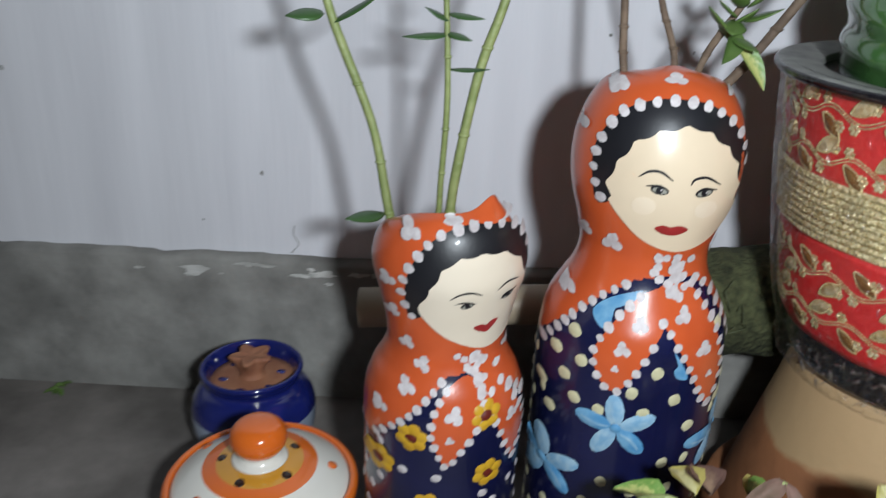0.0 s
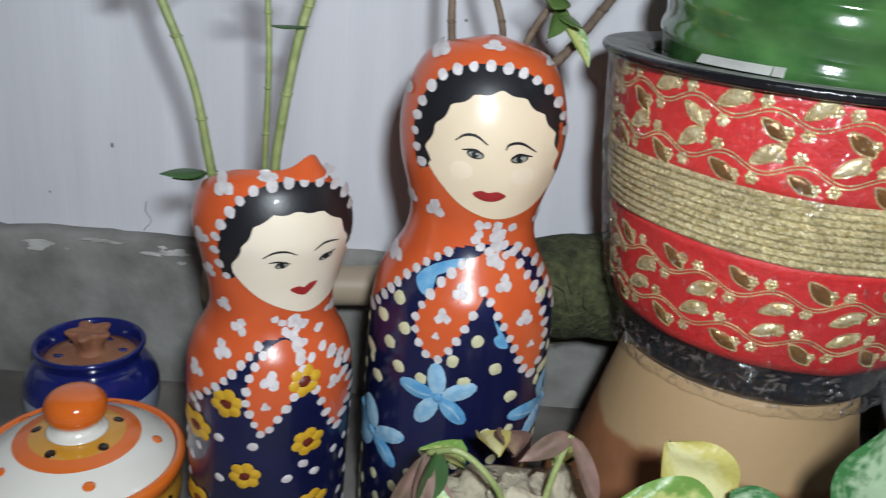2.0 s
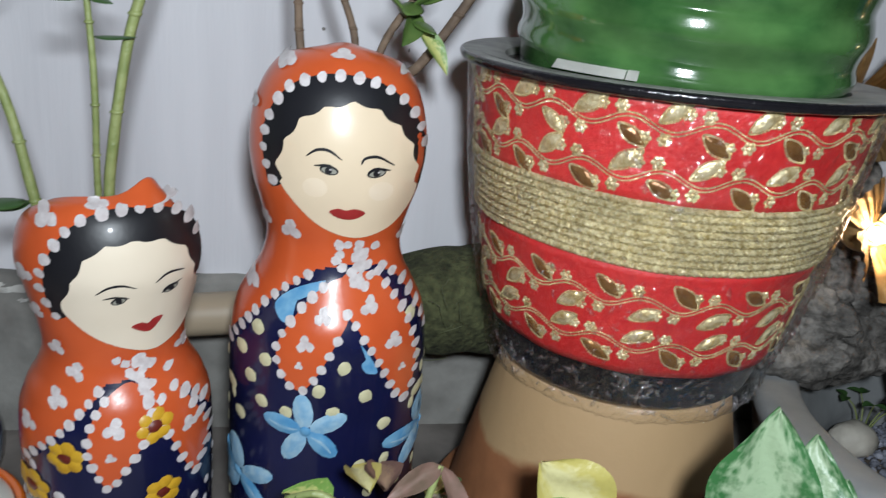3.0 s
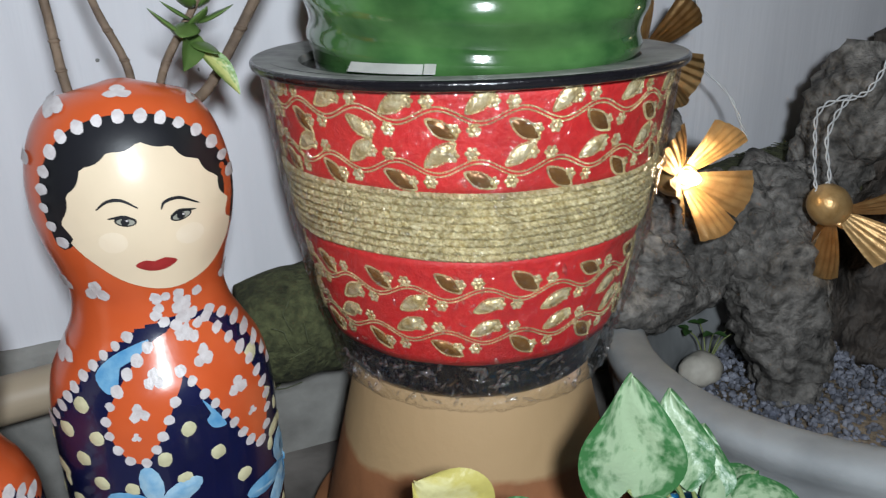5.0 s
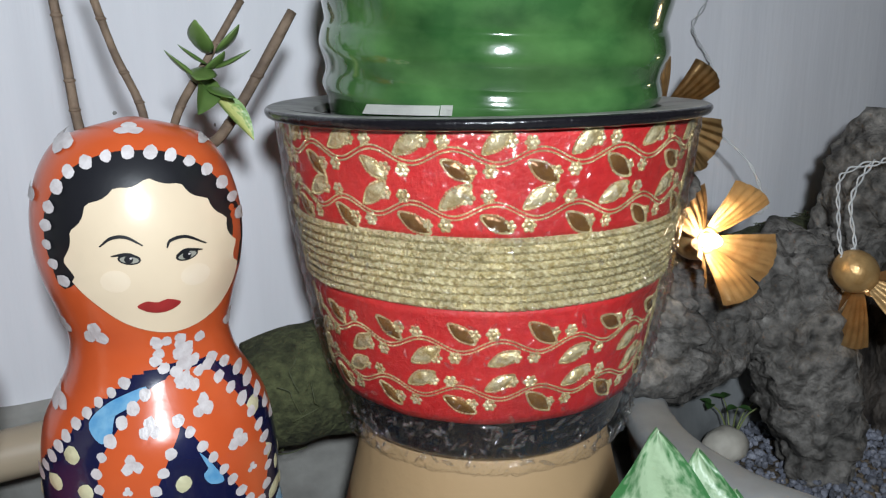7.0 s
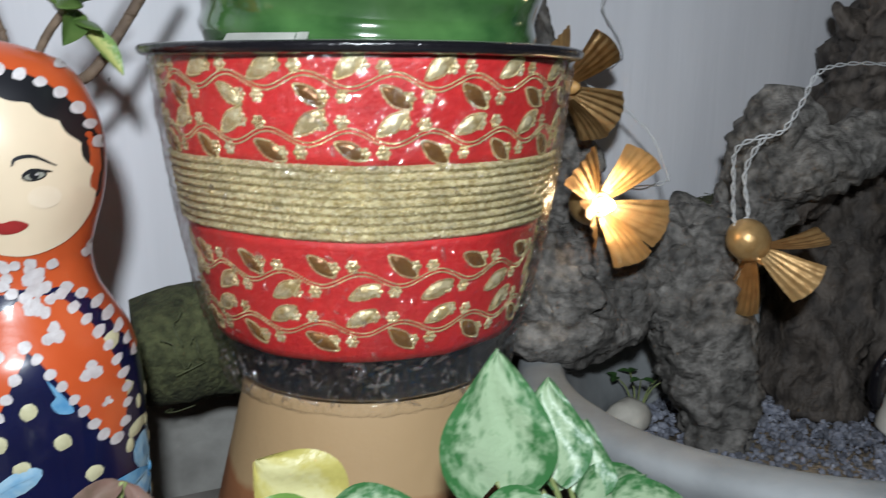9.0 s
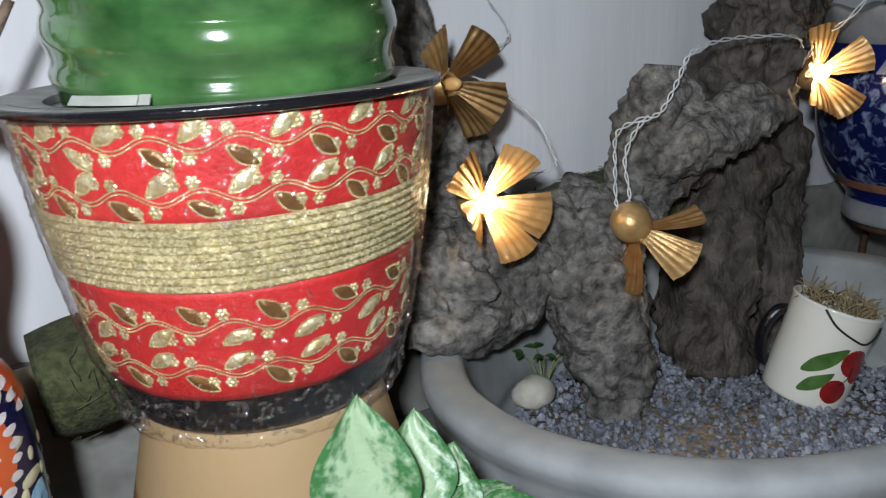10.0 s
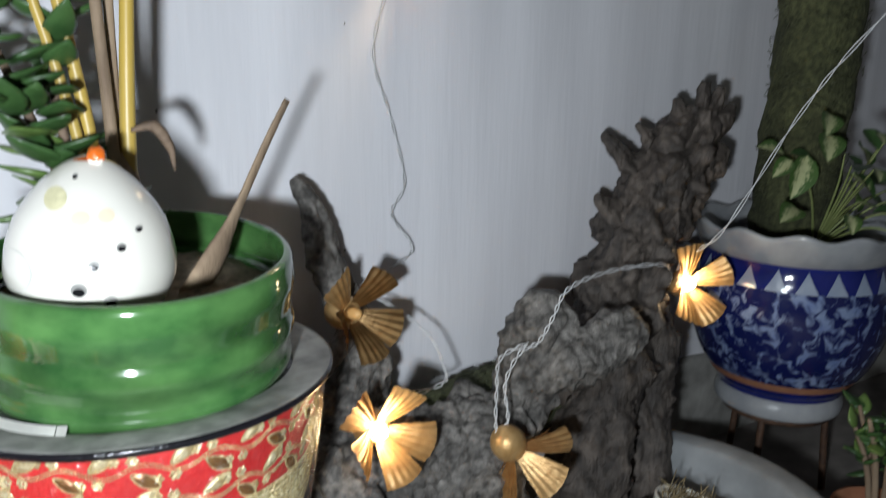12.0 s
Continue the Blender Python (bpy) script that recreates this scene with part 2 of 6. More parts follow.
M_JADEL = material("light_jade_leaf", (0.14, 0.22, 0.06), (0.08, 0.15, 0.035), rough=0.35, scale=60, bump=0.08, vary=0.25)
M_POTHOS = leaf_material("variegated_pothos", (0.06, 0.12, 0.03), (0.45, 0.47, 0.25), 0.30, 0.8)
M_SYNG = leaf_material("variegated_leaf", (0.035, 0.135, 0.04), (0.30, 0.40, 0.25), 0.46, 1.1)
M_YLEAF = leaf_material("yellowing_leaf", (0.44, 0.38, 0.11), (0.52, 0.48, 0.24), 0.35, 0.5)
M_YGLEAF = leaf_material("half_yellow_leaf", (0.13, 0.24, 0.05), (0.42, 0.43, 0.15), 0.38, 0.9)
M_DRYLEAF = leaf_material("withered_leaf", (0.17, 0.095, 0.075), (0.26, 0.17, 0.11), 0.3, 0.6, rough=0.7)
M_CRUMB = material("crumbly_stone", (0.50, 0.44, 0.31), (0.27, 0.235, 0.175), rough=0.95, scale=60, big=22, stains=0.4, bump=1.0, bump_scale=110)
M_RIBPOT = material("cream_ceramic", (0.66, 0.56, 0.42), (0.58, 0.48, 0.35), rough=0.35, scale=30)
M_BLUEPOT = material("bright_blue_plastic", (0.02, 0.25, 0.52), rough=0.35, scale=40)
M_COBALT = material("cobalt_glaze", (0.010, 0.016, 0.12), (0.014, 0.022, 0.18), rough=0.12, scale=40, coat=0.6, stains=0.2)
M_GLAZEW = material("pale_blue_glaze", (0.36, 0.42, 0.52), (0.28, 0.34, 0.46), rough=0.15, scale=60, coat=0.6)
M_WHITEG = material("white_glaze", (0.78, 0.75, 0.68), (0.73, 0.70, 0.63), rough=0.12, scale=15, stains=0.06, coat=0.6, bump=0.02)
M_ORANGEG = material("orange_glaze", (0.75, 0.16, 0.02), (0.68, 0.13, 0.015), rough=0.14, scale=25, stains=0.1, coat=0.6, bump=0.02)
M_OCHREG = material("ochre_glaze", (0.66, 0.32, 0.035), (0.58, 0.27, 0.03), rough=0.15, scale=25, stains=0.1, coat=0.6, bump=0.02)
M_DOTG = material("dark_brown_glaze", (0.03, 0.015, 0.01), rough=0.2, coat=0.4)
M_RUST = material("rusty_iron", (0.14, 0.075, 0.045), (0.06, 0.035, 0.025), rough=0.7, metal=0.4, scale=90, bump=0.4)
M_STRAW = material("straw", (0.36, 0.28, 0.15), (0.2, 0.15, 0.08), rough=0.9, vary=0.3)
M_CHERRY = material("cherry_red_print", (0.35, 0.02, 0.02), (0.22, 0.01, 0.012), rough=0.25, coat=0.4)
M_LEAFPRINT = material("leaf_green_print", (0.10, 0.20, 0.05), (0.05, 0.12, 0.03), rough=0.25, scale=90, coat=0.4)


# ---- makers ----
def part(name, bm, mats, parent=None, label="", smooth=True):
    """Link a bmesh as one mesh object under a thing or a part."""
    me = bpy.data.meshes.new(name)
    bmesh.ops.recalc_face_normals(bm, faces=bm.faces[:])
    bm.to_mesh(me)
    bm.free()
    for m in mats if isinstance(mats, (list, tuple)) else (mats,):
        me.materials.append(m)
    if smooth:
        me.polygons.foreach_set("use_smooth", [True] * len(me.polygons))
    ob = new(name, me)
    ob.parent = parent
    if label:
        ob["label"] = label
    return ob


def thing(name, x, y, z, label, category, group="", kind=""):
    ob = new(name)
    ob.empty_display_size = 0.02
    ob.matrix_basis = pose(x, y, z)
    return tagged(ob, label, category, group, kind)


def smooth_line(pts, k=8):
    """Points along a smooth line through pts (tuples of any length)."""
    p = [np.array(q, float) for q in pts]
    p = [2 * p[0] - p[1], *p, 2 * p[-1] - p[-2]]
    out = []
    for i in range(1, len(p) - 2):
        a, b, c, d = p[i - 1 : i + 3]
        for s in np.arange(k) / k:
            out.append(0.5 * (2 * b + (c - a) * s + (2 * a - 5 * b + 4 * c - d) * s * s + (3 * b - a - 3 * c + d) * s**3))
    return out + [p[-2]]


def lathe(profile, n=64, ripple=None, bm=None, index=0, index_of=None):
    """Turn (radius, height) pairs round the z axis. ripple(angle, r, z) gives a changed (r, z)."""
    bm = bm or bmesh.new()
    rings = []
    for r, z in profile:
        ring = []
        for i in range(n):
            a = 2 * math.pi * i / n
            rr, zz = ripple(a, r, z) if ripple else (r, z)
            ring.append(bm.verts.new((rr * math.sin(a), -rr * math.cos(a), zz)))
        rings.append(ring)
    for j, (p, q) in enumerate(zip(rings, rings[1:])):
        for i in range(n):
            f = bm.faces.new((p[i], p[(i + 1) % n], q[(i + 1) % n], q[i]))
            f.material_index = index_of(j) if index_of else index
    for ring in (rings[0], rings[-1]):
        if (ring[0].co - ring[n // 2].co).length > 1e-5:
            f = bm.faces.new(ring)
            f.material_index = index_of(0 if ring is rings[0] else len(rings) - 2) if index_of else index
    return bm


def tube(pts, radii, n=10, bm=None, k=6, rough=0.0, seed=0.0, flat=1.0, index=0):
    """A tapered round bar along a smooth line, with an uneven skin if rough."""
    bm = bm or bmesh.new()
    line = smooth_line([(*p, r) for p, r in zip(pts, radii)], k)
    rings, side = [], None
    for i, q in enumerate(line):
        c, r = Vector(q[:3]), max(q[3], 0.0004)
        d = (Vector(line[min(i + 1, len(line) - 1)][:3]) - Vector(line[max(i - 1, 0)][:3])).normalized()
        side = (side if side is not None else d.orthogonal())
        side = (side - d * side.dot(d)).normalized()
        up = d.cross(side)
        ring = []
        for j in range(n):
            a = 2 * math.pi * j / n
            way = side * math.cos(a) + up * (math.sin(a) * flat)
            rr = r
            if rough:
                p = c + way * r
                ridge = noise.noise(Vector((math.cos(a) * 2.2, math.sin(a) * 2.2, i * 0.10 + seed)))
                lump = noise.noise(p * 38 + Vector((seed, 0, seed)))
                fine = noise.noise(p * 130 + Vector((0, seed, 0)))
                crease = abs(noise.noise(p * 62 + Vector((seed, seed, 0))))
                grit = noise.noise(p * 300)
                rr = r * (1 + rough * (0.55 * ridge + 0.6 * lump + 0.30 * fine + 0.75 * min(crease, 0.35) - 0.16 + 0.10 * grit))
            ring.append(bm.verts.new(c + way * rr))
        rings.append(ring)
    for p, q in zip(rings, rings[1:]):
        for j in range(n):
            bm.faces.new((p[j], p[(j + 1) % n], q[(j + 1) % n], q[j])).material_index = index
    bm.faces.new(rings[0]).material_index = index
    bm.faces.new(rings[-1]).material_index = index
    return bm


def lump(bm, centre, size, seed, rough=0.3, level=4, scale=1.0):
    """An uneven boulder of the given half sizes."""
    made = bmesh.ops.create_icosphere(bm, subdivisions=level, radius=1.0)["verts"]
    for v in made:
        d = v.co.normalized()
        f = 1 + rough * (noise.noise(d * 1.6 * scale + Vector((seed, 0, 0))) + 0.55 * noise.noise(d * 4.5 * scale + Vector((0, seed, 0))) + 0.35 * noise.noise(d * 11 * scale + Vector((0, 0, seed))))
        v.co = Vector(centre) + Vector((d.x * size[0], d.y * size[1], d.z * size[2])) * f
    return bm


def leaf(bm, root, tip, up, width, shape="oval", curl=0.15, cup=0.2, rows=9, cols=6, index=0, wave=0.0):
    """A leaf blade from root to tip, with UVs along and across it."""
    uv = bm.loops.layers.uv.verify()
    root, tip, up = Vector(root), Vector(tip), Vector(up)
    d = tip - root
    length = d.length
    d.normalize()
    side = d.cross(up).normalized()
    face = side.cross(d)
    grid = []
    for i in range(rows + 1):
        s = i / rows
        if shape == "arrow":
            w = math.sin(math.pi * (0.035 + 0.965 * s) ** 0.60) ** 0.9 if s < 1 else 0
        elif shape == "oval":
            w = math.sin(math.pi * (0.03 + 0.97 * s) ** 0.9) ** 0.8 if 0 < s < 1 else 0.05
        else:
            w = math.sin(math.pi * s**1.1) if 0 < s < 1 else 0.03
        row = []
        for j in range(cols + 1):
            c = 2 * j / cols - 1
            back = -0.24 * length * abs(c) ** 0.8 * (1 - abs(c) * 0.35) * (1 - s) ** 4 if shape == "arrow" else 0
            rise = face * (cup * width * abs(c) ** 1.3 * w + wave * width * math.sin(9 * s + 5 * c) - curl * length * s * s)
            row.append((bm.verts.new(root + d * (length * s + back) + side * (c * w * width / 2) + rise), s, j / cols))
        grid.append(row)
    for p, q in zip(grid, grid[1:]):
        for j in range(cols):
            quad = (p[j], p[j + 1], q[j + 1], q[j])
            f = bm.faces.new([v[0] for v in quad])
            f.material_index = index
            for loop, v in zip(f.loops, quad):
                loop[uv].uv = (v[1], v[2])
    return bm


def fat_leaf(bm, root, tip, up, width, thick, index=0):
    """A thick rounded succulent leaf."""
    root, tip = Vector(root), Vector(tip)
    d = tip - root
    length = d.length
    d.normalize()
    side = d.cross(Vector(up)).normalized()
    face = side.cross(d)
    rings = []
    for i in range(7):
        s = i / 6
        w = max(0.06, math.sin(math.pi * (0.06 + 0.9 * s) ** 0.8))
        c = root + d * length * s + face * (0.10 * length * s * s)
        rings.append([bm.verts.new(c + side * (math.cos(a) * w * width / 2) + face * (math.sin(a) * w * thick / 2)) for a in np.arange(8) * math.pi / 4])
    for p, q in zip(rings, rings[1:]):
        for j in range(8):
            bm.faces.new((p[j], p[(j + 1) % 8], q[(j + 1) % 8], q[j])).material_index = index
    bm.faces.new(rings[0]).material_index = index
    bm.faces.new(rings[-1]).material_index = index
    return bm


class Skin:
    """Paint strokes laid on a turned body: places are given across (from the meridian at heading) and by height."""

    def __init__(self, profile, heading=0.0):
        self.z = [p[1] for p in profile]
        self.r = [p[0] for p in profile]
        self.heading = heading

    def radius(self, z):
        return float(np.interp(z, self.z, self.r))

    def place(self, across, z, off, turned=False):
        r = self.radius(z)
        a = self.heading + (across if turned else math.asin(max(-0.985, min(0.985, across / r))))
        return ((r + off) * math.sin(a), -(r + off) * math.cos(a), z)

    def blob(self, bm, centre, outline, index, off=0.0004, dome=0.0, rings=3, turned=False):
        c = np.array(centre, float)
        mid = bm.verts.new(self.place(*c, off + dome, turned))
        last = None
        for k in range(1, rings + 1):
            f = k / rings
            ring = [bm.verts.new(self.place(*(c + (np.array(p) - c) * f), off + dome * (1 - f * f) - (0.0004 if k == rings and dome else 0), turned)) for p in outline]
            n = len(ring)
            for i in range(n):
                vs = (mid, ring[i], ring[(i + 1) % n]) if last is None else (last[i], last[(i + 1) % n], ring[(i + 1) % n], ring[i])
                bm.faces.new(vs[::-1]).material_index = index
            last = ring

    def oval(self, bm, x, z, a, b, index, off=0.0004, dome=0.0, turn=0.0, n=10, rings=2, turned=False, jag=0.0, scale_x=1.0):
        pts = []
        for i in range(n):
            t = 2 * math.pi * i / n
            f = 1 + jag * random.uniform(-1, 1)
            u, v = a * math.cos(t) * f, b * math.sin(t) * f
            pts.append((x + (u * math.cos(turn) - v * math.sin(turn)) * scale_x, z + u * math.sin(turn) + v * math.cos(turn)))
        self.blob(bm, (x, z), pts, index, off, dome, rings, turned)

    def stroke(self, bm, pts, width, index, off=0.0008, turned=False, k=6, scale_x=1.0):
        line = smooth_line(pts, k)
        last = None
        for i, p in enumerate(line):
            d = line[min(i + 1, len(line) - 1)] - line[max(i - 1, 0)]
            d = np.array((d[0] / scale_x, d[1]))
            d /= np.linalg.norm(d) + 1e-9
            w = width * (0.35 + 0.65 * math.sin(math.pi * min(1, max(0, i / (len(line) - 1))))) if k != 7 else width
            nrm = np.array((-d[1] * scale_x, d[0])) * w / 2
            pair = [bm.verts.new(self.place(*(p + nrm * s), off, turned)) for s in (1, 0.0, -1)]
            if last:
                bm.faces.new((last[0], pair[0], pair[1], last[1])).material_index = index
                bm.faces.new((last[1], pair[1], pair[2], last[2])).material_index = index
            last = pair


def rounded(outline, k=4):
    """A closed outline with rounded corners."""
    pts = [np.array(p, float) for p in outline]
    n = len(pts)
    out = []
    for i in range(n):
        a, b, c, d = pts[i - 1], pts[i], pts[(i + 1) % n], pts[(i + 2) % n]
        for s in np.arange(k) / k:
            out.append(0.5 * (2 * b + (c - a) * s + (2 * a - 5 * b + 4 * c - d) * s * s + (3 * b - a - 3 * c + d) * s**3))
    return out


def box(bm, x0, y0, z0, x1, y1, z1, bevel=0.0):
    v = bmesh.ops.create_cube(bm, size=1.0)["verts"]
    for q in v:
        q.co = Vector(((x0 + x1) / 2 + q.co.x * (x1 - x0), (y0 + y1) / 2 + q.co.y * (y1 - y0), (z0 + z1) / 2 + q.co.z * (z1 - z0)))
    if bevel:
        bmesh.ops.bevel(bm, geom=list({e for q in v for e in q.link_edges}), offset=bevel, segments=2, affect="EDGES")
    return bm


# ---- setting ----
def slab(name, x0, y0, z0, x1, y1, z1, mat, label, cells=0, amount=0.0):
    bm = box(bmesh.new(), x0, y0, z0, x1, y1, z1)
    ob = part(name, bm, mat, smooth=False)
    return tagged(ob, label, name.split("_")[0], kind="structure")


floor = slab("floor", -1.6, -2.2, -0.12, 2.4, 0.33, 0.0, M_FLOOR, "stained grey-brown cement floor along the wall")
wall_north = slab("wall_north", -1.6, 0.327, 0.118, 2.4, 0.45, 2.6, M_WALL, "whitewashed plaster wall with faint vertical stains")
slab("wall_south", -1.6, -2.3, 0.0, 2.4, -2.2, 2.6, M_ROOM, "plain painted wall across the passage")
slab("wall_west", -1.7, -2.3, 0.0, -1.6, 0.45, 2.6, M_ROOM, "plain painted end wall")
slab("wall_east", 2.4, -2.3, 0.0, 2.5, 0.45, 2.6, M_ROOM, "plain painted end wall")
slab("ceiling", -1.7, -2.3, 2.6, 2.5, 0.45, 2.7, M_ROOM, "plain painted ceiling")


def plinth():
    """The rough cement skirting of the wall, with a worn upper edge."""
    bm = bmesh.new()
    nx, last = 400, None
    for i in range(nx + 1):
        x = -1.6 + 4.0 * i / nx
        w = 0.0022 * noise.noise(Vector((x * 30, 0, 1))) + 0.0014 * noise.noise(Vector((x * 110, 2, 1)))
        top = 0.1255 + 0.0012 * noise.noise(Vector((x * 14, 0, 5))) + w
        rows = [(0.3155, 0.0), (0.316 + w * 0.4, 0.05), (0.3165 + w, 0.10), (0.317 + w, top - 0.004), (0.319 + w, top - 0.0005), (0.3275, top + 0.001)]
        col = [bm.verts.new((x, y, z)) for y, z in rows]
        if last:
            for a, b, c, d in zip(last, col, col[1:], last[1:]):
                bm.faces.new((a, b, c, d))
        last = col
    ob = part("baseboard", bm, M_PLINTH)
    tagged(ob, "rough grey cement skirting with a chipped edge", "skirting", kind="structure")
    random.seed(4)
    bm = bmesh.new()
    for _ in range(34):
        x = random.choice((random.uniform(-0.55, 0.05), random.uniform(-0.25, 0.0), random.uniform(-0.6, 0.8)))
        z, a, b = 0.1225 - abs(random.gauss(0, 0.007)), random.uniform(0.002, 0.013), random.uniform(0.001, 0.0032)
        pts = []
        for i in range(14):
            t = 2 * math.pi * i / 14
            f = random.uniform(0.55, 1.25)
            pts.append(bm.verts.new((x + a * math.cos(t) * f, 0.3138 + random.uniform(0, 0.0012), z + b * math.sin(t) * f)))
        bm.faces.new(pts)
    return part("flaking_limewash", bm, M_PEEL, ob, "flakes of old limewash", smooth=False)


plinth()


def wall_marks():
    """Small dark specks and a few drips on the plaster."""
    random.seed(9)
    for i in range(22):
        x, z, r = random.uniform(-0.5, 0.9), random.uniform(0.15, 0.55), random.uniform(0.0006, 0.0018)
        bm = lump(bmesh.new(), (x, 0.327, z), (r, 0.0004, r * random.uniform(0.8, 1.8)), i, 0.3, 2)
        part("wall_speck", bm, M_RIM, wall_north)
    for i in range(1):
        x, z = random.uniform(-0.2, -0.1), 0.128
        pts = [(x + random.uniform(-0.004, 0.004), 0.3268, z + 0.008 * k) for k in range(4)]
        part("wall_crack", tube(pts, [0.0002, 0.00025, 0.0002, 0.0001], 5, k=3), M_RIM, wall_north)


wall_marks()


# ---- painted bottle dolls ----
def trefoil(skin, bm, x, z, s, index, turn=0.0, squash=1.0):
    for a in (90, 210, 330):
        t = math.radians(a + turn)
        skin.oval(bm, x + s * 0.62 * math.cos(t), z + s * 0.62 * math.sin(t) * squash, s * 0.62, s * 0.66 * squash, index, 0.00095, jag=0.16)
    skin.oval(bm, x, z, s * 0.4, s * 0.4 * squash, index, 0.00098)


def five_petals(skin, bm, x, z, s, petal, heart, n=6, thin=0.42):
    for i in range(n):
        t = 2 * math.pi * i / n + 0.3
        skin.oval(bm, x + s * 0.6 * math.cos(t), z + s * 0.6 * math.sin(t), s * 0.46, s * thin, petal, 0.001, 0.0004, turn=t)
    skin.oval(bm, x, z, s * 0.36, s * 0.36, heart, 0.0016, 0.0004, jag=0.2)


def dots_along(skin, bm, pts, step, size, index):
    line = smooth_line(pts, 12)
    gone = step
    for a, b in zip(line, line[1:]):
        gone += float(np.linalg.norm(b - a))
        if gone >= step:
            gone = 0.0
            f = random.uniform(0.85, 1.15)
            skin.oval(bm, b[0], b[1], size * f * 0.95, size * f, index, 0.00100, jag=0.12)


def doll(name, x, y, profile, heading, split, scale, label, paint, ripple=None, turn_top=0.0):
    """A turned body with painted fields and dots, all in one mesh."""
    prof = smooth_line(profile, 10)
    bm = bmesh.new()
    body = [(r, z) for r, z in prof]
    top_r, top_z = body[-1]
    inner = [(top_r - 0.0015, top_z - 0.001), (top_r - 0.002, top_z - 0.032), (0.004, top_z - 0.034)]
    lathe([(r, z) for r, z in body + inner], 192, ripple, bm, index_of=lambda j: 0)
    skin = Skin(prof, heading)
    # the scarf's lower edge, by the turn from the doll's front
    edge = [(math.asin(max(-0.98, min(0.98, x / skin.radius(z)))), z) for x, z in split]
    for f in bm.faces:
        if f.material_index == 0:
            c = f.calc_center_median()
            a = math.atan2(c.x, -c.y) - heading
            a = (a + math.pi) % (2 * math.pi) - math.pi
            if c.z < float(np.interp(a, [e[0] for e in edge], [e[1] for e in edge])):
                f.material_index = 1
    paint(skin, bm)
    ob = part(name, bm, [M_ORANGE, M_NAVY, M_HAIR, scale, M_WHITE, M_YDOT, M_YELLOW, M_BROWN, M_BLUEP, M_BLUEP2, M_RED, M_BLUSH, M_GREY_EYE])
    ob.matrix_basis = pose(x, y, 0)
    return tagged(ob, label, "doll")


ORANGE, NAVY, HAIR, FACE, WHITE, YDOT, YELLOW, BROWN, BLUE, LBLUE, RED, BLUSH, GREY = range(13)


def scallop(outline, top, amount, count):
    """Waves along the upper edge of an outline."""
    out = []
    n = len(outline)
    cx, cz = np.mean(outline, axis=0)
    for i, p in enumerate(outline):
        v = p - np.array((cx, cz))
        lift = 1 - amount * abs(math.sin(count * math.atan2(v[1], v[0]))) * (1 if p[1] > top else 0)
        out.append(np.array((cx, cz)) + v * lift)
    return out


def on_body(x, r, front, axis):
    """Height of a mark: it drops from the front line to the axis line as the body turns away."""
    return front + (axis - front) * (1 - math.sqrt(max(0.0, 1 - min(1.0, abs(x) / r) ** 2)))


def tall_at(u, v):
    """Design grid of the tall doll to metres across and up."""
    x = (u - 397 + (v - 250) * 0.137) * (0.00018 + (v - 250) * 3.4e-8)
    w = v / 1.67
    return x, on_body(x, 0.05, float(np.interp(w, (30, 60, 100, 150, 200, 250, 300, 350, 400, 450, 500, 550, 600, 700, 800, 850), (0.3172, 0.3126, 0.3028, 0.2898, 0.2762, 0.2617, 0.246, 0.2288, 0.2122, 0.1978, 0.1842, 0.1689, 0.1521, 0.1158, 0.0766, 0.056))), float(np.interp(w, (25, 150, 300, 500, 650, 850), (0.316, 0.282, 0.234, 0.162, 0.103, 0.014))))


def small_at(u, v):
    """Design grid of the small doll to metres across and up."""
    x = (u - 354) * (0.0001935 + max(0, v - 300) * 2.4e-8)
    w = 200 + v / 1.67
    return x, on_body(x, 0.045, float(np.interp(w, (262, 280, 300, 315, 330, 350, 400, 450, 500, 550, 600, 650, 700, 800, 870), (0.2476, 0.2465, 0.2435, 0.2398, 0.2358, 0.2302, 0.2153, 0.1978, 0.179, 0.1614, 0.1475, 0.1319, 0.1137, 0.0744, 0.0451))), float(np.interp(w, (262, 360, 490, 600, 700, 870), (0.2445, 0.213, 0.167, 0.124, 0.083, 0.008))))


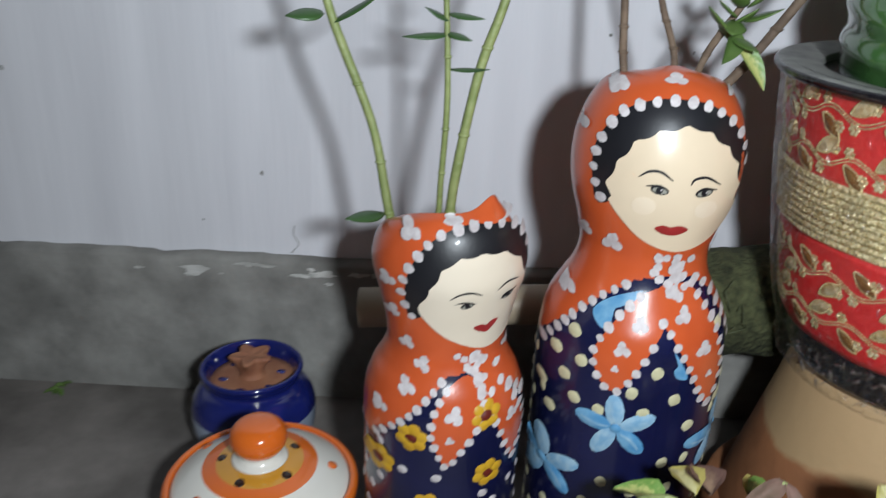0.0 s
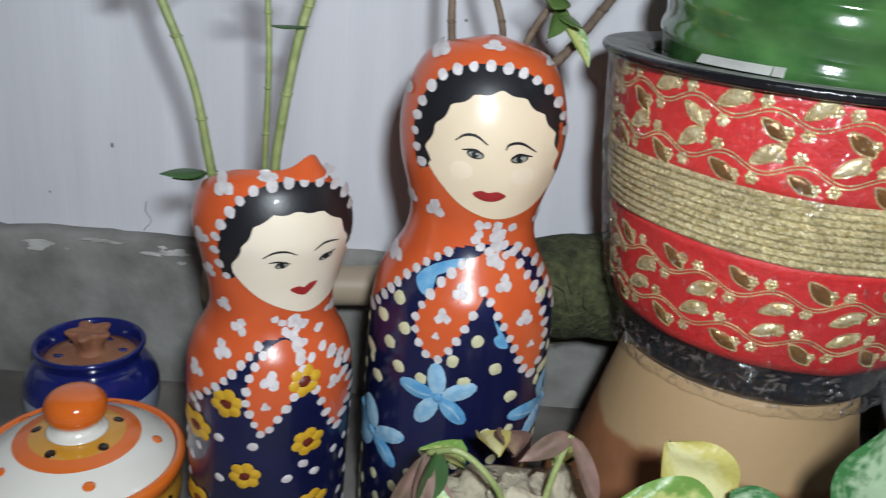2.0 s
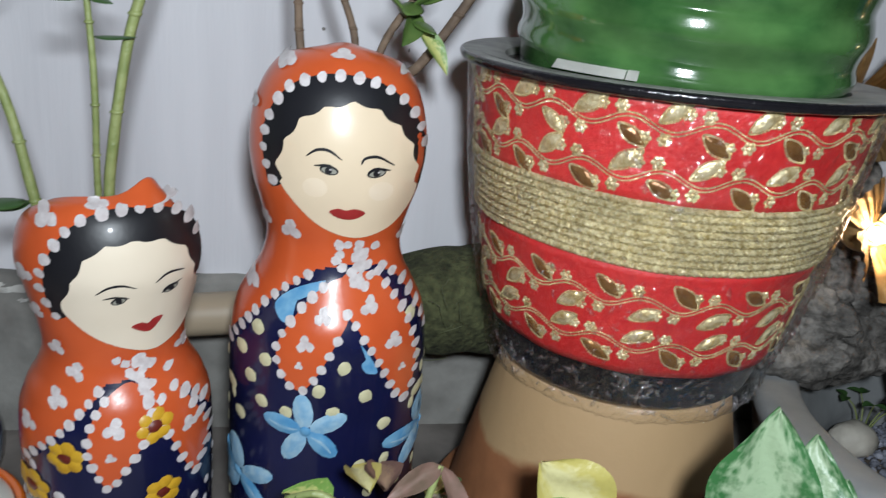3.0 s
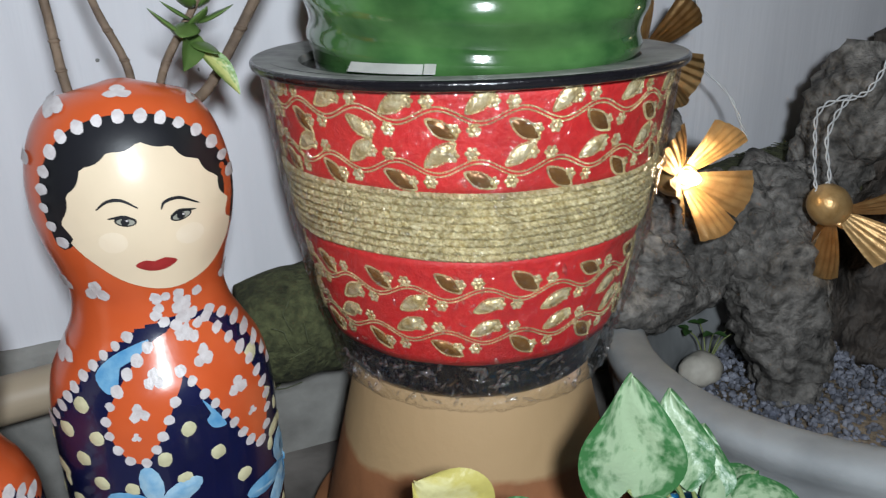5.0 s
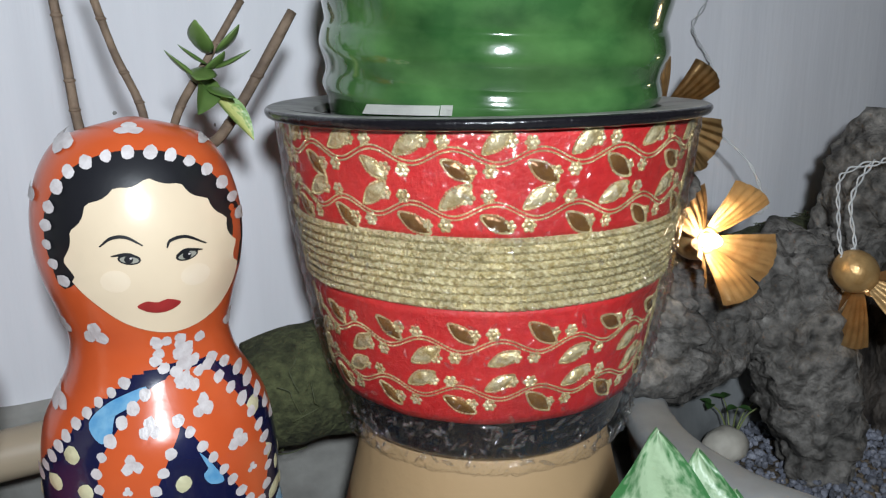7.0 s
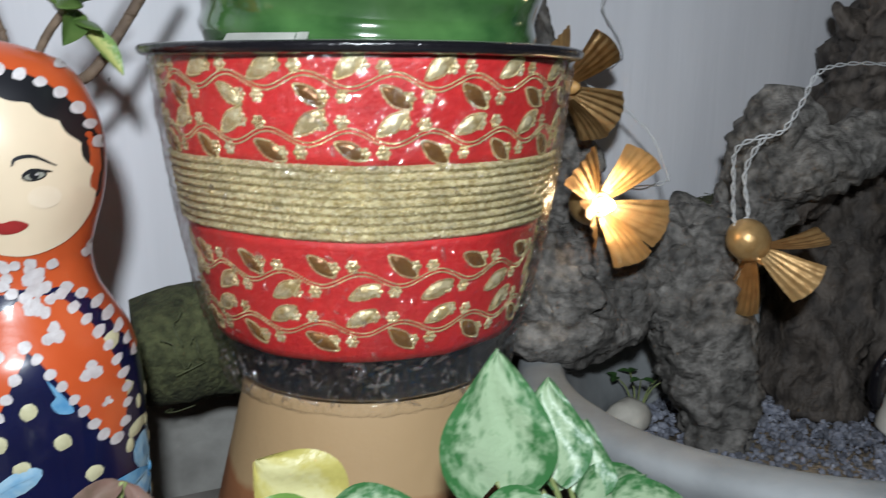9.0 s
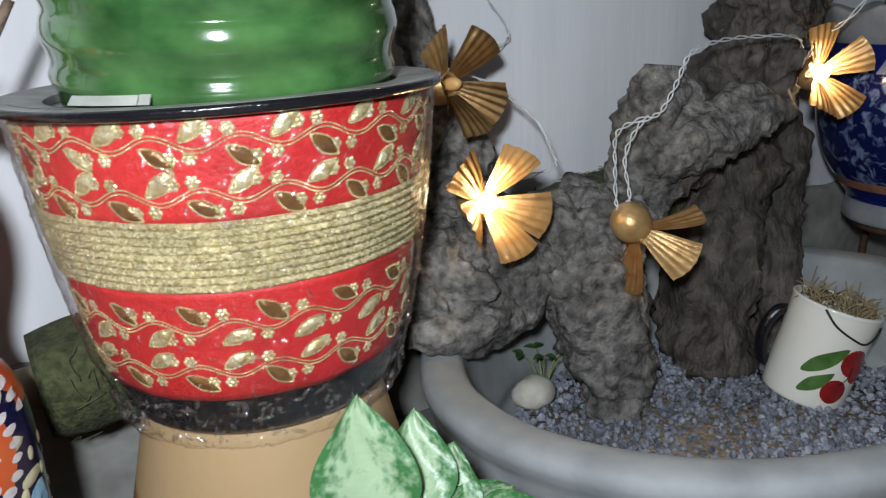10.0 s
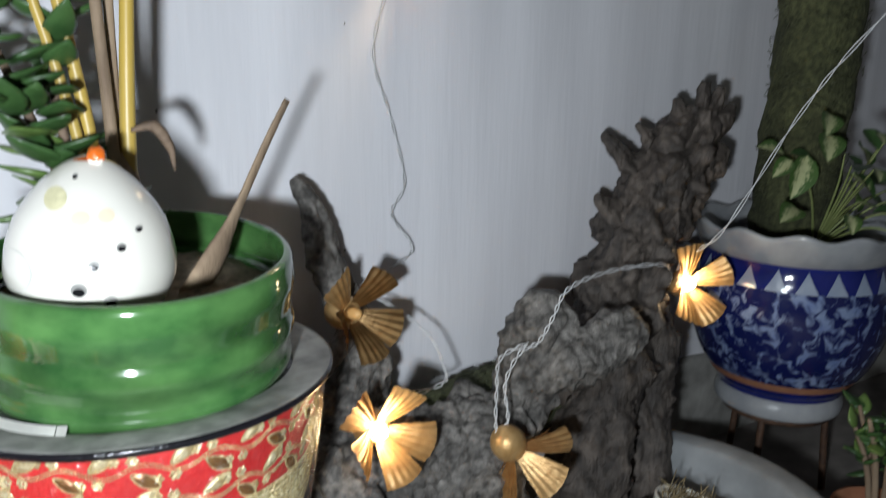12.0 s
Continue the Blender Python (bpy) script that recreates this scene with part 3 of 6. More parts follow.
def tall_paint(skin, bm):
    random.seed(11)

    at = tall_at

    def field(pts, index, off, centre=None, k=4, edge=None):
        o = rounded([at(*p) for p in pts], k)
        o = edge(o) if edge else o
        skin.blob(bm, at(*centre) if centre else np.mean(o, axis=0), o, index, off, rings=7)

    hair = [(215, 468), (198, 400), (200, 320), (225, 255), (285, 185), (360, 150), (430, 142), (510, 152), (575, 195), (615, 260), (632, 330), (612, 400), (578, 462), (500, 400), (410, 420), (300, 420)]
    field(hair, HAIR, 0.0004, (410, 330))
    face = [(415, 588), (330, 560), (270, 500), (236, 440), (234, 385), (265, 325), (315, 262), (400, 222), (475, 212), (535, 245), (585, 300), (600, 370), (592, 430), (560, 500), (500, 560)]
    field(face, FACE, 0.0009, (412, 400), 6, lambda o: scallop(o, at(0, 395)[1], 0.065, 8))
    for u in (330, 492):
        skin.oval(bm, *at(u, 455), 0.0058, 0.005, BLUSH, 0.0012, rings=3, n=16)
    # brows, eyes, mouth
    skin.stroke(bm, [at(318, 370), at(345, 352), at(375, 352), at(404, 374)], 0.0014, HAIR, 0.0014)
    skin.stroke(bm, [at(450, 384), at(462, 366), at(495, 360), at(532, 380)], 0.0014, HAIR, 0.0014)
    for u, s in ((370, -1), (486, 1)):
        skin.oval(bm, *at(u, 405), 0.0044, 0.0023, HAIR, 0.0013, turn=0.16 * s, n=14)
        skin.oval(bm, *at(u, 406), 0.0036, 0.0015, GREY, 0.0015, turn=0.16 * s, n=12)
        skin.oval(bm, *at(u - 1, 405), 0.0017, 0.0017, HAIR, 0.0017, n=10)
        skin.oval(bm, *at(u + 4, 402), 0.0005, 0.0005, WHITE, 0.0020, n=6)
        skin.stroke(bm, [at(u + s * -22, 404), at(u, 392), at(u + s * 34, 394)], 0.0013, HAIR, 0.0017)
    field([(358, 518), (380, 508), (400, 512), (424, 507), (446, 517), (425, 532), (400, 537), (375, 532)], RED, 0.0014)
    # hood edge
    dots_along(skin, bm, [at(*p) for p in ((222, 452), (204, 390), (205, 335), (228, 265), (285, 188), (372, 153), (465, 149), (543, 175), (603, 235), (632, 330))], 0.0076, 0.0026, WHITE)
    # navy fields beside the knot, then the two scarf ends
    left_end = [(390, 700), (330, 720), (262, 790), (200, 880), (205, 960), (246, 1006), (295, 958), (350, 865), (382, 800)]
    right_end = [(370, 700), (376, 790), (402, 832), (445, 915), (492, 1000), (530, 945), (550, 850), (522, 770), (465, 690), (420, 680)]
    field(left_end, ORANGE, 0.0007, (300, 850))
    field(right_end, ORANGE, 0.0008, (470, 830))
    field([(215, 820), (200, 775), (250, 735), (330, 708), (300, 745), (260, 760), (240, 815)], BLUE, 0.0009, (245, 770))
    field([(405, 870), (425, 900), (440, 940), (412, 945), (402, 925), (415, 905)], BLUE, 0.0009)
    dots_along(skin, bm, [at(*p) for p in ((62, 838), (140, 800), (220, 738), (312, 680))], 0.0058, 0.0024, WHITE)
    dots_along(skin, bm, [at(*p) for p in ((470, 662), (520, 700), (570, 760), (592, 790))], 0.0066, 0.0024, WHITE)
    for end in (left_end, right_end):
        dots_along(skin, bm, [at(*p) for p in end[1:-1]], 0.0068, 0.0025, WHITE)
    for _ in range(26):
        skin.oval(bm, *at(random.gauss(400, 32), random.uniform(600, 720)), 0.0024, 0.0024, WHITE, 0.00100 + 0.00001 * _, jag=0.2)
    for u, v, s, t in ((430, 80, 4.8, 0), (272, 110, 4.4, 30), (166, 232, 4.4, 10), (253, 580, 4.6, 0), (130, 722, 4.4, 20), (180, 560, 3.6, 0), (540, 585, 3.6, 0), (598, 110, 3.6, 0), (435, 768, 3.8, 0), (490, 850, 3.8, 0), (320, 805, 3.8, 0), (270, 880, 3.8, 10), (250, 938, 1.8, 0), (505, 915, 1.8, 0)):
        trefoil(skin, bm, *at(u, v), s / 1000, WHITE, t, 0.4 if v < 100 else 1.0)
    # blue flowers and cream dots on the gown
    flowers = [(250, 1112), (62, 1215), (556, 1050)]
    for u, v in flowers:
        x, z = at(u, v)
        for i in range(5):
            t = math.radians(90 + 72 * i + 8)
            skin.oval(bm, x + 0.0125 * math.cos(t), z + 0.011 * math.sin(t), 0.0102, 0.0052, BLUE if i % 2 else LBLUE, 0.0009, 0.0003, turn=t, n=12)
            skin.stroke(bm, [(x + 0.004 * math.cos(t), z + 0.004 * math.sin(t)), (x + 0.011 * math.cos(t + 0.12), z + 0.010 * math.sin(t + 0.12)), (x + 0.019 * math.cos(t), z + 0.017 * math.sin(t))], 0.0016, LBLUE, 0.0016)
        skin.oval(bm, x, z, 0.003, 0.003, BLUE, 0.0017, 0.0004)
    for u, v in ((360, 940), (405, 1010), (445, 1078), (320, 1062), (100, 885), (165, 925), (120, 965), (145, 1035), (205, 1065), (80, 1062), (540, 782), (552, 942), (292, 1006), (60, 960), (150, 840), (500, 1100), (545, 880)):
        skin.oval(bm, *at(u, v), 0.0035, 0.0038, YDOT, 0.0006, 0.00012, jag=0.1)
    row = 0
    z = 0.165
    while z > 0.01:
        for i in range(17):
            a = (i + 0.5 * (row % 2)) * 2 * math.pi / 17 + random.uniform(-0.06, 0.06)
            zz = z + random.uniform(-0.0035, 0.0035)
            x = 0.054 * math.sin(a - 0.0)
            front = math.cos(a) > 0
            if zz > 0.155 or front and zz > 0.105 and abs(x) < 0.046:
                continue
            if front and any(abs(x - at(*f)[0]) < 0.018 and abs(zz - at(*f)[1]) < 0.016 for f in flowers):
                continue
            skin.oval(bm, a, zz, 0.0034, 0.0037, YDOT, 0.0005, 0.00012, turned=True, jag=0.1, scale_x=1 / 0.054)
        z -= 0.0155
        row += 1


def small_paint(skin, bm):
    random.seed(12)

    at = small_at

    def field(pts, index, off, centre=None, k=4, edge=None):
        o = rounded([at(*p) for p in pts], k)
        o = edge(o) if edge else o
        skin.blob(bm, at(*centre) if centre else np.mean(o, axis=0), o, index, off, rings=7)

    field([(248, 442), (226, 370), (232, 300), (275, 225), (350, 172), (440, 155), (505, 168), (545, 195), (568, 245), (572, 310), (560, 345), (500, 330), (420, 330), (330, 380)], HAIR, 0.0005, (430, 250))
    field([(430, 526), (340, 492), (285, 445), (262, 402), (290, 335), (330, 272), (400, 244), (485, 238), (535, 266), (552, 325), (550, 400), (520, 472), (480, 512)], FACE, 0.0011, (420, 380), 6, lambda o: scallop(o, at(0, 330)[1], 0.055, 8))
    skin.stroke(bm, [at(338, 374), at(365, 358), at(395, 354), at(422, 362)], 0.0012, HAIR, 0.0014)
    skin.stroke(bm, [at(462, 350), at(485, 330), at(505, 322), at(524, 320)], 0.0012, HAIR, 0.0014)
    for u, v, s in ((384, 392, 1), (492, 367, 1)):
        skin.oval(bm, *at(u, v), 0.0035, 0.0019, HAIR, 0.0014, turn=0.35, n=12)
        skin.oval(bm, *at(u, v + 1), 0.0028, 0.0012, GREY, 0.0016, turn=0.35, n=10)
        skin.oval(bm, *at(u, v), 0.0014, 0.0014, HAIR, 0.0018, n=8)
    skin.stroke(bm, [at(352, 386), at(378, 382), at(406, 386)], 0.001, HAIR, 0.0017)
    skin.stroke(bm, [at(472, 378), at(492, 362), at(516, 346)], 0.001, HAIR, 0.0017)
    field([(405, 462), (425, 452), (440, 455), (452, 444), (472, 440), (455, 465), (436, 477)], RED, 0.0014)
    dots_along(skin, bm, [at(*p) for p in ((250, 437), (218, 370), (226, 305), (267, 238), (312, 193), (403, 163), (490, 162), (540, 190), (566, 240))], 0.0072, 0.0026, WHITE)
    left_end = [(345, 640), (312, 700), (303, 770), (320, 820), (345, 862), (375, 830), (430, 742), (445, 660), (400, 600)]
    right_end = [(420, 610), (450, 690), (480, 740), (530, 832), (556, 770), (572, 690), (510, 625), (460, 600)]
    field(left_end, ORANGE, 0.0008, (370, 740))
    field(right_end, ORANGE, 0.0007, (510, 700))
    dots_along(skin, bm, [at(*p) for p in ((160, 752), (200, 740), (262, 698), (312, 642), (345, 600))], 0.0058, 0.0024, WHITE)
    dots_along(skin, bm, [at(*p) for p in ((488, 618), (530, 632), (565, 640))], 0.0058, 0.0024, WHITE)
    for end in (left_end, right_end):
        dots_along(skin, bm, [at(*p) for p in end[:-1]], 0.0062, 0.0025, WHITE)
    for _ in range(20):
        skin.oval(bm, *at(random.gauss(425, 30), random.uniform(540, 650)), 0.0022, 0.0022, WHITE, 0.00100 + 0.00001 * _, jag=0.2)
    for u, v, s in ((343, 142, 4.4), (237, 185, 4.4), (490, 130, 4.0), (180, 325, 3.8), (198, 425, 3.6), (240, 515, 3.4), (280, 570, 3.8), (240, 632, 4.0), (170, 675, 3.6), (362, 715, 4.4), (525, 705, 3.4), (352, 785, 2.2), (512, 530, 3.0)):
        trefoil(skin, bm, *at(u, v), s / 1000, WHITE, random.uniform(-30, 30), 0.4 if v < 150 else 1.0)
    flowers = [(255, 775), (172, 828), (303, 975), (180, 1035), (460, 880), (475, 1050), (448, 712), (300, 1140), (150, 1210)]
    for u, v in flowers:
        five_petals(skin, bm, *at(u, v), 0.0084, YELLOW, BROWN)
    z, row = 0.112, 0
    while z > 0.01:
        for i in range(15):
            a = (i + 0.5 * (row % 2)) * 2 * math.pi / 15 + random.uniform(-0.08, 0.08)
            zz, x, front = z + random.uniform(-0.003, 0.003), 0.0465 * math.sin(a), math.cos(a) > 0
            if front and (zz > 0.100 and -0.012 < x < 0.04 or any(abs(x - at(*f)[0]) < 0.0105 and abs(zz - at(*f)[1]) < 0.0105 for f in flowers)):
                continue
            skin.oval(bm, a, zz, 0.0032, 0.0026, WHITE, 0.0005, 0.00012, turned=True, jag=0.1, turn=random.uniform(-0.6, 0.6), scale_x=1 / 0.0465)
        z -= 0.0125
        row += 1


TALL = [(0.050, 0.0), (0.0535, 0.012), (0.0538, 0.06), (0.0545, 0.14), (0.0535, 0.165), (0.0505, 0.181), (0.0445, 0.193), (0.0378, 0.206), (0.0355, 0.220), (0.0385, 0.234), (0.0432, 0.25), (0.0452, 0.266), (0.0440, 0.282), (0.0388, 0.298), (0.030, 0.310), (0.020, 0.3165), (0.010, 0.3185)]
SMALL = [(0.045, 0.0), (0.0465, 0.012), (0.0465, 0.06), (0.0468, 0.124), (0.0430, 0.144), (0.0368, 0.156), (0.0335, 0.167), (0.0352, 0.182), (0.0392, 0.199), (0.0422, 0.213), (0.0408, 0.227), (0.0372, 0.238), (0.0325, 0.2440), (0.0260, 0.2472)]


def torn(a, r, z):
    """The cut mouth of the small bottle: it slopes down behind, with one raised corner in front."""
    near, far = max(0.0, min(1.0, (z - 0.236) / 0.0112)), max(0.0, min(1.0, (z - 0.205) / 0.042))
    lift = 0.0125 * math.exp(-(((a - 1.0) / 0.45) ** 2))
    return r, z + near * near * lift - far * far * 0.0125 * (1 - math.cos(a))


def sloped(a, r, z):
    """The mouth of the tall bottle, hidden behind its crown."""
    f = max(0.0, min(1.0, (z - 0.305) / 0.0135))
    return r, z - f * f * 0.0050 * (1 - math.cos(a))


doll("tall_painted_doll", 0.0925, 0.168, TALL, math.radians(-7), [tall_at(*p) for p in ((52, 838), (140, 798), (220, 738), (312, 680), (390, 660), (460, 662), (520, 700), (590, 790))], M_CREAM, "tall glossy doll-shaped bottle painted orange and navy with dots", tall_paint, sloped)
doll("small_painted_doll", -0.0165, 0.146, SMALL, math.radians(7), [small_at(*p) for p in ((150, 750), (200, 738), (262, 698), (345, 605), (420, 590), (488, 614), (530, 630), (574, 650))], M_CREAM2, "shorter doll-shaped bottle painted orange and navy with yellow flowers", small_paint, torn)


# ---- cuttings in the dolls ----
def cutting(name, base, stems, leaves, mat, leafmat, label):
    """stems: lists of points with radii; leaves: (root, tip, width)."""
    t = thing(name, *base, label, "plant cutting")
    b = Vector(base)
    for pts, r0, r1 in stems:
        n = len(pts)
        bm = tube([Vector(p) - b for p in pts], [r0 + (r1 - r0) * i / (n - 1) for i in range(n)], 8, k=6, rough=0.12, seed=len(pts) + r0 * 900)
        for i in range(1, 5):
            q = smooth_line([tuple(Vector(p) - b) for p in pts], 6)
            c = q[int(len(q) * i / 5.2)]
            bmesh.ops.create_uvsphere(bm, u_segments=6, v_segments=4, radius=r0 * 1.28, matrix=Matrix.Translation(Vector(c)) @ Matrix.Diagonal((1, 1, 0.5, 1)))
        part("stem", bm, mat, t)
    for root, tip, w in leaves:
        bm = fat_leaf(bmesh.new(), Vector(root) - b, Vector(tip) - b, (0.1, -0.4, 1), w, w * 0.22)
        part("leaf", bm, leafmat, t)
    return t


cutting("succulent_cutting", (-0.02, 0.15, 0.216), [
    ([(-0.047, 0.15, 0.217), (-0.052, 0.15, 0.245), (-0.060, 0.15, 0.285), (-0.082, 0.15, 0.345), (-0.090, 0.15, 0.40)], 0.0026, 0.0022),
    ([(-0.024, 0.16, 0.217), (-0.023, 0.155, 0.25), (-0.021, 0.15, 0.30), (-0.024, 0.15, 0.36)], 0.0019, 0.0014),
    ([(-0.017, 0.15, 0.217), (-0.016, 0.15, 0.25), (-0.006, 0.15, 0.31), (0.006, 0.15, 0.35), (0.016, 0.15, 0.40)], 0.0028, 0.0022),
], [((-0.053, 0.145, 0.236), (-0.071, 0.128, 0.236), 0.010), ((-0.053, 0.15, 0.234), (-0.068, 0.14, 0.231), 0.008), ((-0.084, 0.15, 0.338), (-0.100, 0.14, 0.335), 0.013), ((-0.080, 0.15, 0.333), (-0.05, 0.145, 0.348), 0.008), ((-0.086, 0.15, 0.345), (-0.072, 0.14, 0.350), 0.010),
    ((-0.022, 0.15, 0.330), (-0.044, 0.143, 0.327), 0.007), ((-0.022, 0.15, 0.331), (-0.010, 0.143, 0.327), 0.007), ((-0.022, 0.15, 0.337), (-0.034, 0.143, 0.342), 0.008), ((-0.022, 0.15, 0.34), (-0.004, 0.143, 0.337), 0.007), ((-0.020, 0.15, 0.313), (0.0, 0.144, 0.313), 0.005), ((-0.023, 0.15, 0.35), (-0.010, 0.143, 0.356), 0.009)], M_STEM, M_JADE, "green succulent stems with few leaves standing in the small doll")
cutting("twig_cutting", (0.0925, 0.168, 0.286), [
    ([(0.076, 0.17, 0.287), (0.071, 0.18, 0.316), (0.069, 0.185, 0.345), (0.064, 0.19, 0.40)], 0.0024, 0.0019),
    ([(0.098, 0.17, 0.287), (0.099, 0.185, 0.318), (0.089, 0.19, 0.347), (0.078, 0.19, 0.39)], 0.0022, 0.0017),
    ([(0.105, 0.172, 0.287), (0.114, 0.185, 0.316), (0.130, 0.195, 0.34), (0.15, 0.20, 0.37)], 0.0022, 0.0017),
    ([(0.108, 0.175, 0.287), (0.122, 0.19, 0.297), (0.136, 0.20, 0.305), (0.152, 0.2, 0.328), (0.175, 0.2, 0.365)], 0.0030, 0.0026),
], [((0.128, 0.193, 0.328), (0.118, 0.18, 0.338), 0.010), ((0.130, 0.193, 0.33), (0.140, 0.178, 0.322), 0.010), ((0.13, 0.193, 0.336), (0.138, 0.18, 0.344), 0.011), ((0.13, 0.193, 0.34), (0.116, 0.182, 0.347), 0.010), ((0.126, 0.19, 0.333), (0.109, 0.176, 0.344), 0.013), ((0.130, 0.19, 0.338), (0.123, 0.173, 0.331), 0.013), ((0.134, 0.192, 0.338), (0.150, 0.178, 0.344), 0.012), ((0.130, 0.193, 0.345), (0.124, 0.178, 0.358), 0.014), ((0.136, 0.193, 0.345), (0.146, 0.180, 0.356), 0.013)], M_TWIG, M_JADEL, "brown woody twigs with small green leaves behind the tall doll")
_t = bpy.data.objects["twig_cutting"]
for root, tip, w, m in (((0.132, 0.193, 0.326), (0.150, 0.180, 0.306), 0.012, M_YGLEAF), ((0.131, 0.193, 0.334), (0.125, 0.178, 0.318), 0.013, M_JADEL)):
    b = Vector((0.0925, 0.168, 0.286))
    part("drooping_leaf", leaf(bmesh.new(), Vector(root) - b, Vector(tip) - b, (0.5, -0.8, 0.3), w, "oval", 0.15, 0.3), m, _t, "yellowing drooping leaf")


# ---- jars ----
def orange_jar(x, y):
    t = thing("handi_jar", x, y, 0, "glazed white and orange pot with a knobbed lid", "jar")
    prof = [(0.036, 0.0), (0.044, 0.003), (0.054, 0.016), (0.0575, 0.03), (0.0565, 0.042), (0.0575, 0.047), (0.0598, 0.052), (0.0596, 0.0565), (0.057, 0.0585), (0.0545, 0.056), (0.054, 0.04), (0.03, 0.01)]
    line = smooth_line(prof, 5)
    def band(j):
        z = line[j][1]
        return 1 if z > 0.0455 else 2 if z > 0.029 else 1 if z > 0.025 else 0
    body = part("body", lathe([tuple(p) for p in line], 72, index_of=band), [M_WHITEG, M_ORANGEG, M_OCHREG], t)
    skin = Skin([tuple(p) for p in line[:36]])
    for i in range(10):
        bm = bmesh.new()
        skin.oval(bm, 2 * math.pi * i / 10 + 0.1, 0.037, 0.0032, 0.0026, 0, 0.0003, 0.0003, turned=True, scale_x=1 / 0.057)
        part("painted_dot", bm, M_DOTG, body)
    lidp = [(0.0, 0.055), (0.0535, 0.055), (0.0540, 0.0570), (0.050, 0.0605), (0.042, 0.0655), (0.033, 0.0695), (0.022, 0.0725), (0.012, 0.0742), (0.0115, 0.0755)]
    lline = [tuple(p) for p in smooth_line(lidp[1:], 5)]
    lid = part("lid", lathe([lidp[0], *lline, (0.0, 0.0757)], 72, index_of=lambda j: (lambda r: 0 if r > 0.0362 else 1 if r > 0.0285 else 2 if r > 0.0155 else 0)(lline[min(max(j - 1, 0), len(lline) - 1)][0])), [M_WHITEG, M_ORANGEG, M_OCHREG], t, "domed lid with orange and ochre rings")
    knob = [(0.0, 0.0735), (0.0165, 0.0738), (0.0140, 0.0765), (0.0125, 0.0795), (0.0152, 0.083), (0.0172, 0.0885), (0.0165, 0.094), (0.0125, 0.0985), (0.006, 0.1005), (0.0, 0.101)]
    kl = [tuple(p) for p in smooth_line(knob, 4)]
    part("knob", lathe(kl, 40, index_of=lambda j: 1 if kl[j][1] > 0.0815 else 0), [M_WHITEG, M_ORANGEG], lid, "round orange knob")
    def spot(r, a, s, mat):
        z = float(np.interp(-r, [-q[0] for q in lline], [q[1] for q in lline]))
        bm = bmesh.new()
        bmesh.ops.create_uvsphere(bm, u_segments=12, v_segments=6, radius=1, matrix=Matrix.Translation((r * math.sin(a), -r * math.cos(a), z)) @ Matrix.Rotation(a, 4, "Z") @ Matrix.Rotation(0.3, 4, "X") @ Matrix.Diagonal((s, s, 0.0009, 1)))
        part("painted_spot", bm, mat, lid)
    for i in range(5):
        spot(0.0235, math.radians(-16 + 72 * i), 0.0032, M_DOTG)
    for i in range(5):
        spot(0.0435, math.radians(-44 + 72 * i), 0.0036, M_ORANGEG)
    return t


orange_jar(-0.127, 0.140)


def blue_jar(x, y):
    t = thing("blue_rimmed_jar", x, y, 0, "pale glazed jar with a cobalt rim and clay lid", "jar")
    prof = [(0.030, 0.0), (0.038, 0.004), (0.0445, 0.018), (0.0462, 0.033), (0.0445, 0.046), (0.039, 0.055), (0.0338, 0.0585), (0.0335, 0.062), (0.0375, 0.0690), (0.0368, 0.0715), (0.0345, 0.0710), (0.0315, 0.064), (0.030, 0.058)]
    line = [tuple(p) for p in smooth_line(prof, 5)]
    part("body", lathe(line, 64, index_of=lambda j: 1 if line[j][1] > 0.0375 + 0.0 or j > 45 else 0), [M_GLAZEW, M_COBALT], t)
    part("lid", lathe([(0.0312, 0.0585), (0.031, 0.0605), (0.024, 0.0612), (0.013, 0.0628), (0.0, 0.0632)], 48), M_CLAY, t, "unglazed clay lid sunk in the rim")
    lid = t.children[-1]
    star = smooth_line([(0.0105, 0.0615), (0.0088, 0.067), (0.0108, 0.0735), (0.0132, 0.0785), (0.0115, 0.0805), (0.005, 0.0795), (0.0, 0.0790)], 4)
    part("knob", lathe([tuple(p) for p in star], 50, lambda a, r, z: (r * (1 + 0.26 * max(0, (z - 0.066) / 0.014) * math.cos(5 * a)), z)), M_CLAY, lid, "star-shaped clay knob")
    for i in range(6):
        a = math.radians(20 + 60 * i)
        bm = lump(bmesh.new(), (0.021 * math.cos(a), 0.021 * math.sin(a), 0.0617), (0.0045, 0.0026, 0.0006), i, 0.3, 2)
        part("painted_dash", bm, M_COBALT, lid)
    return t


blue_jar(-0.161, 0.248)


# ---- wrapped planter on its clay pot ----
PX, PY = 0.263, 0.157
# the stack of pots is drawn a little smaller and nearer, and set to its true size and place here
FOCUS, GROWTH = Vector((0.088, -0.218, 0.34)), 1.04


def set_back(ob):
    ob.matrix_basis = Matrix.Translation(FOCUS) @ Matrix.Scale(GROWTH, 4) @ Matrix.Translation(-FOCUS) @ ob.matrix_basis
    return ob




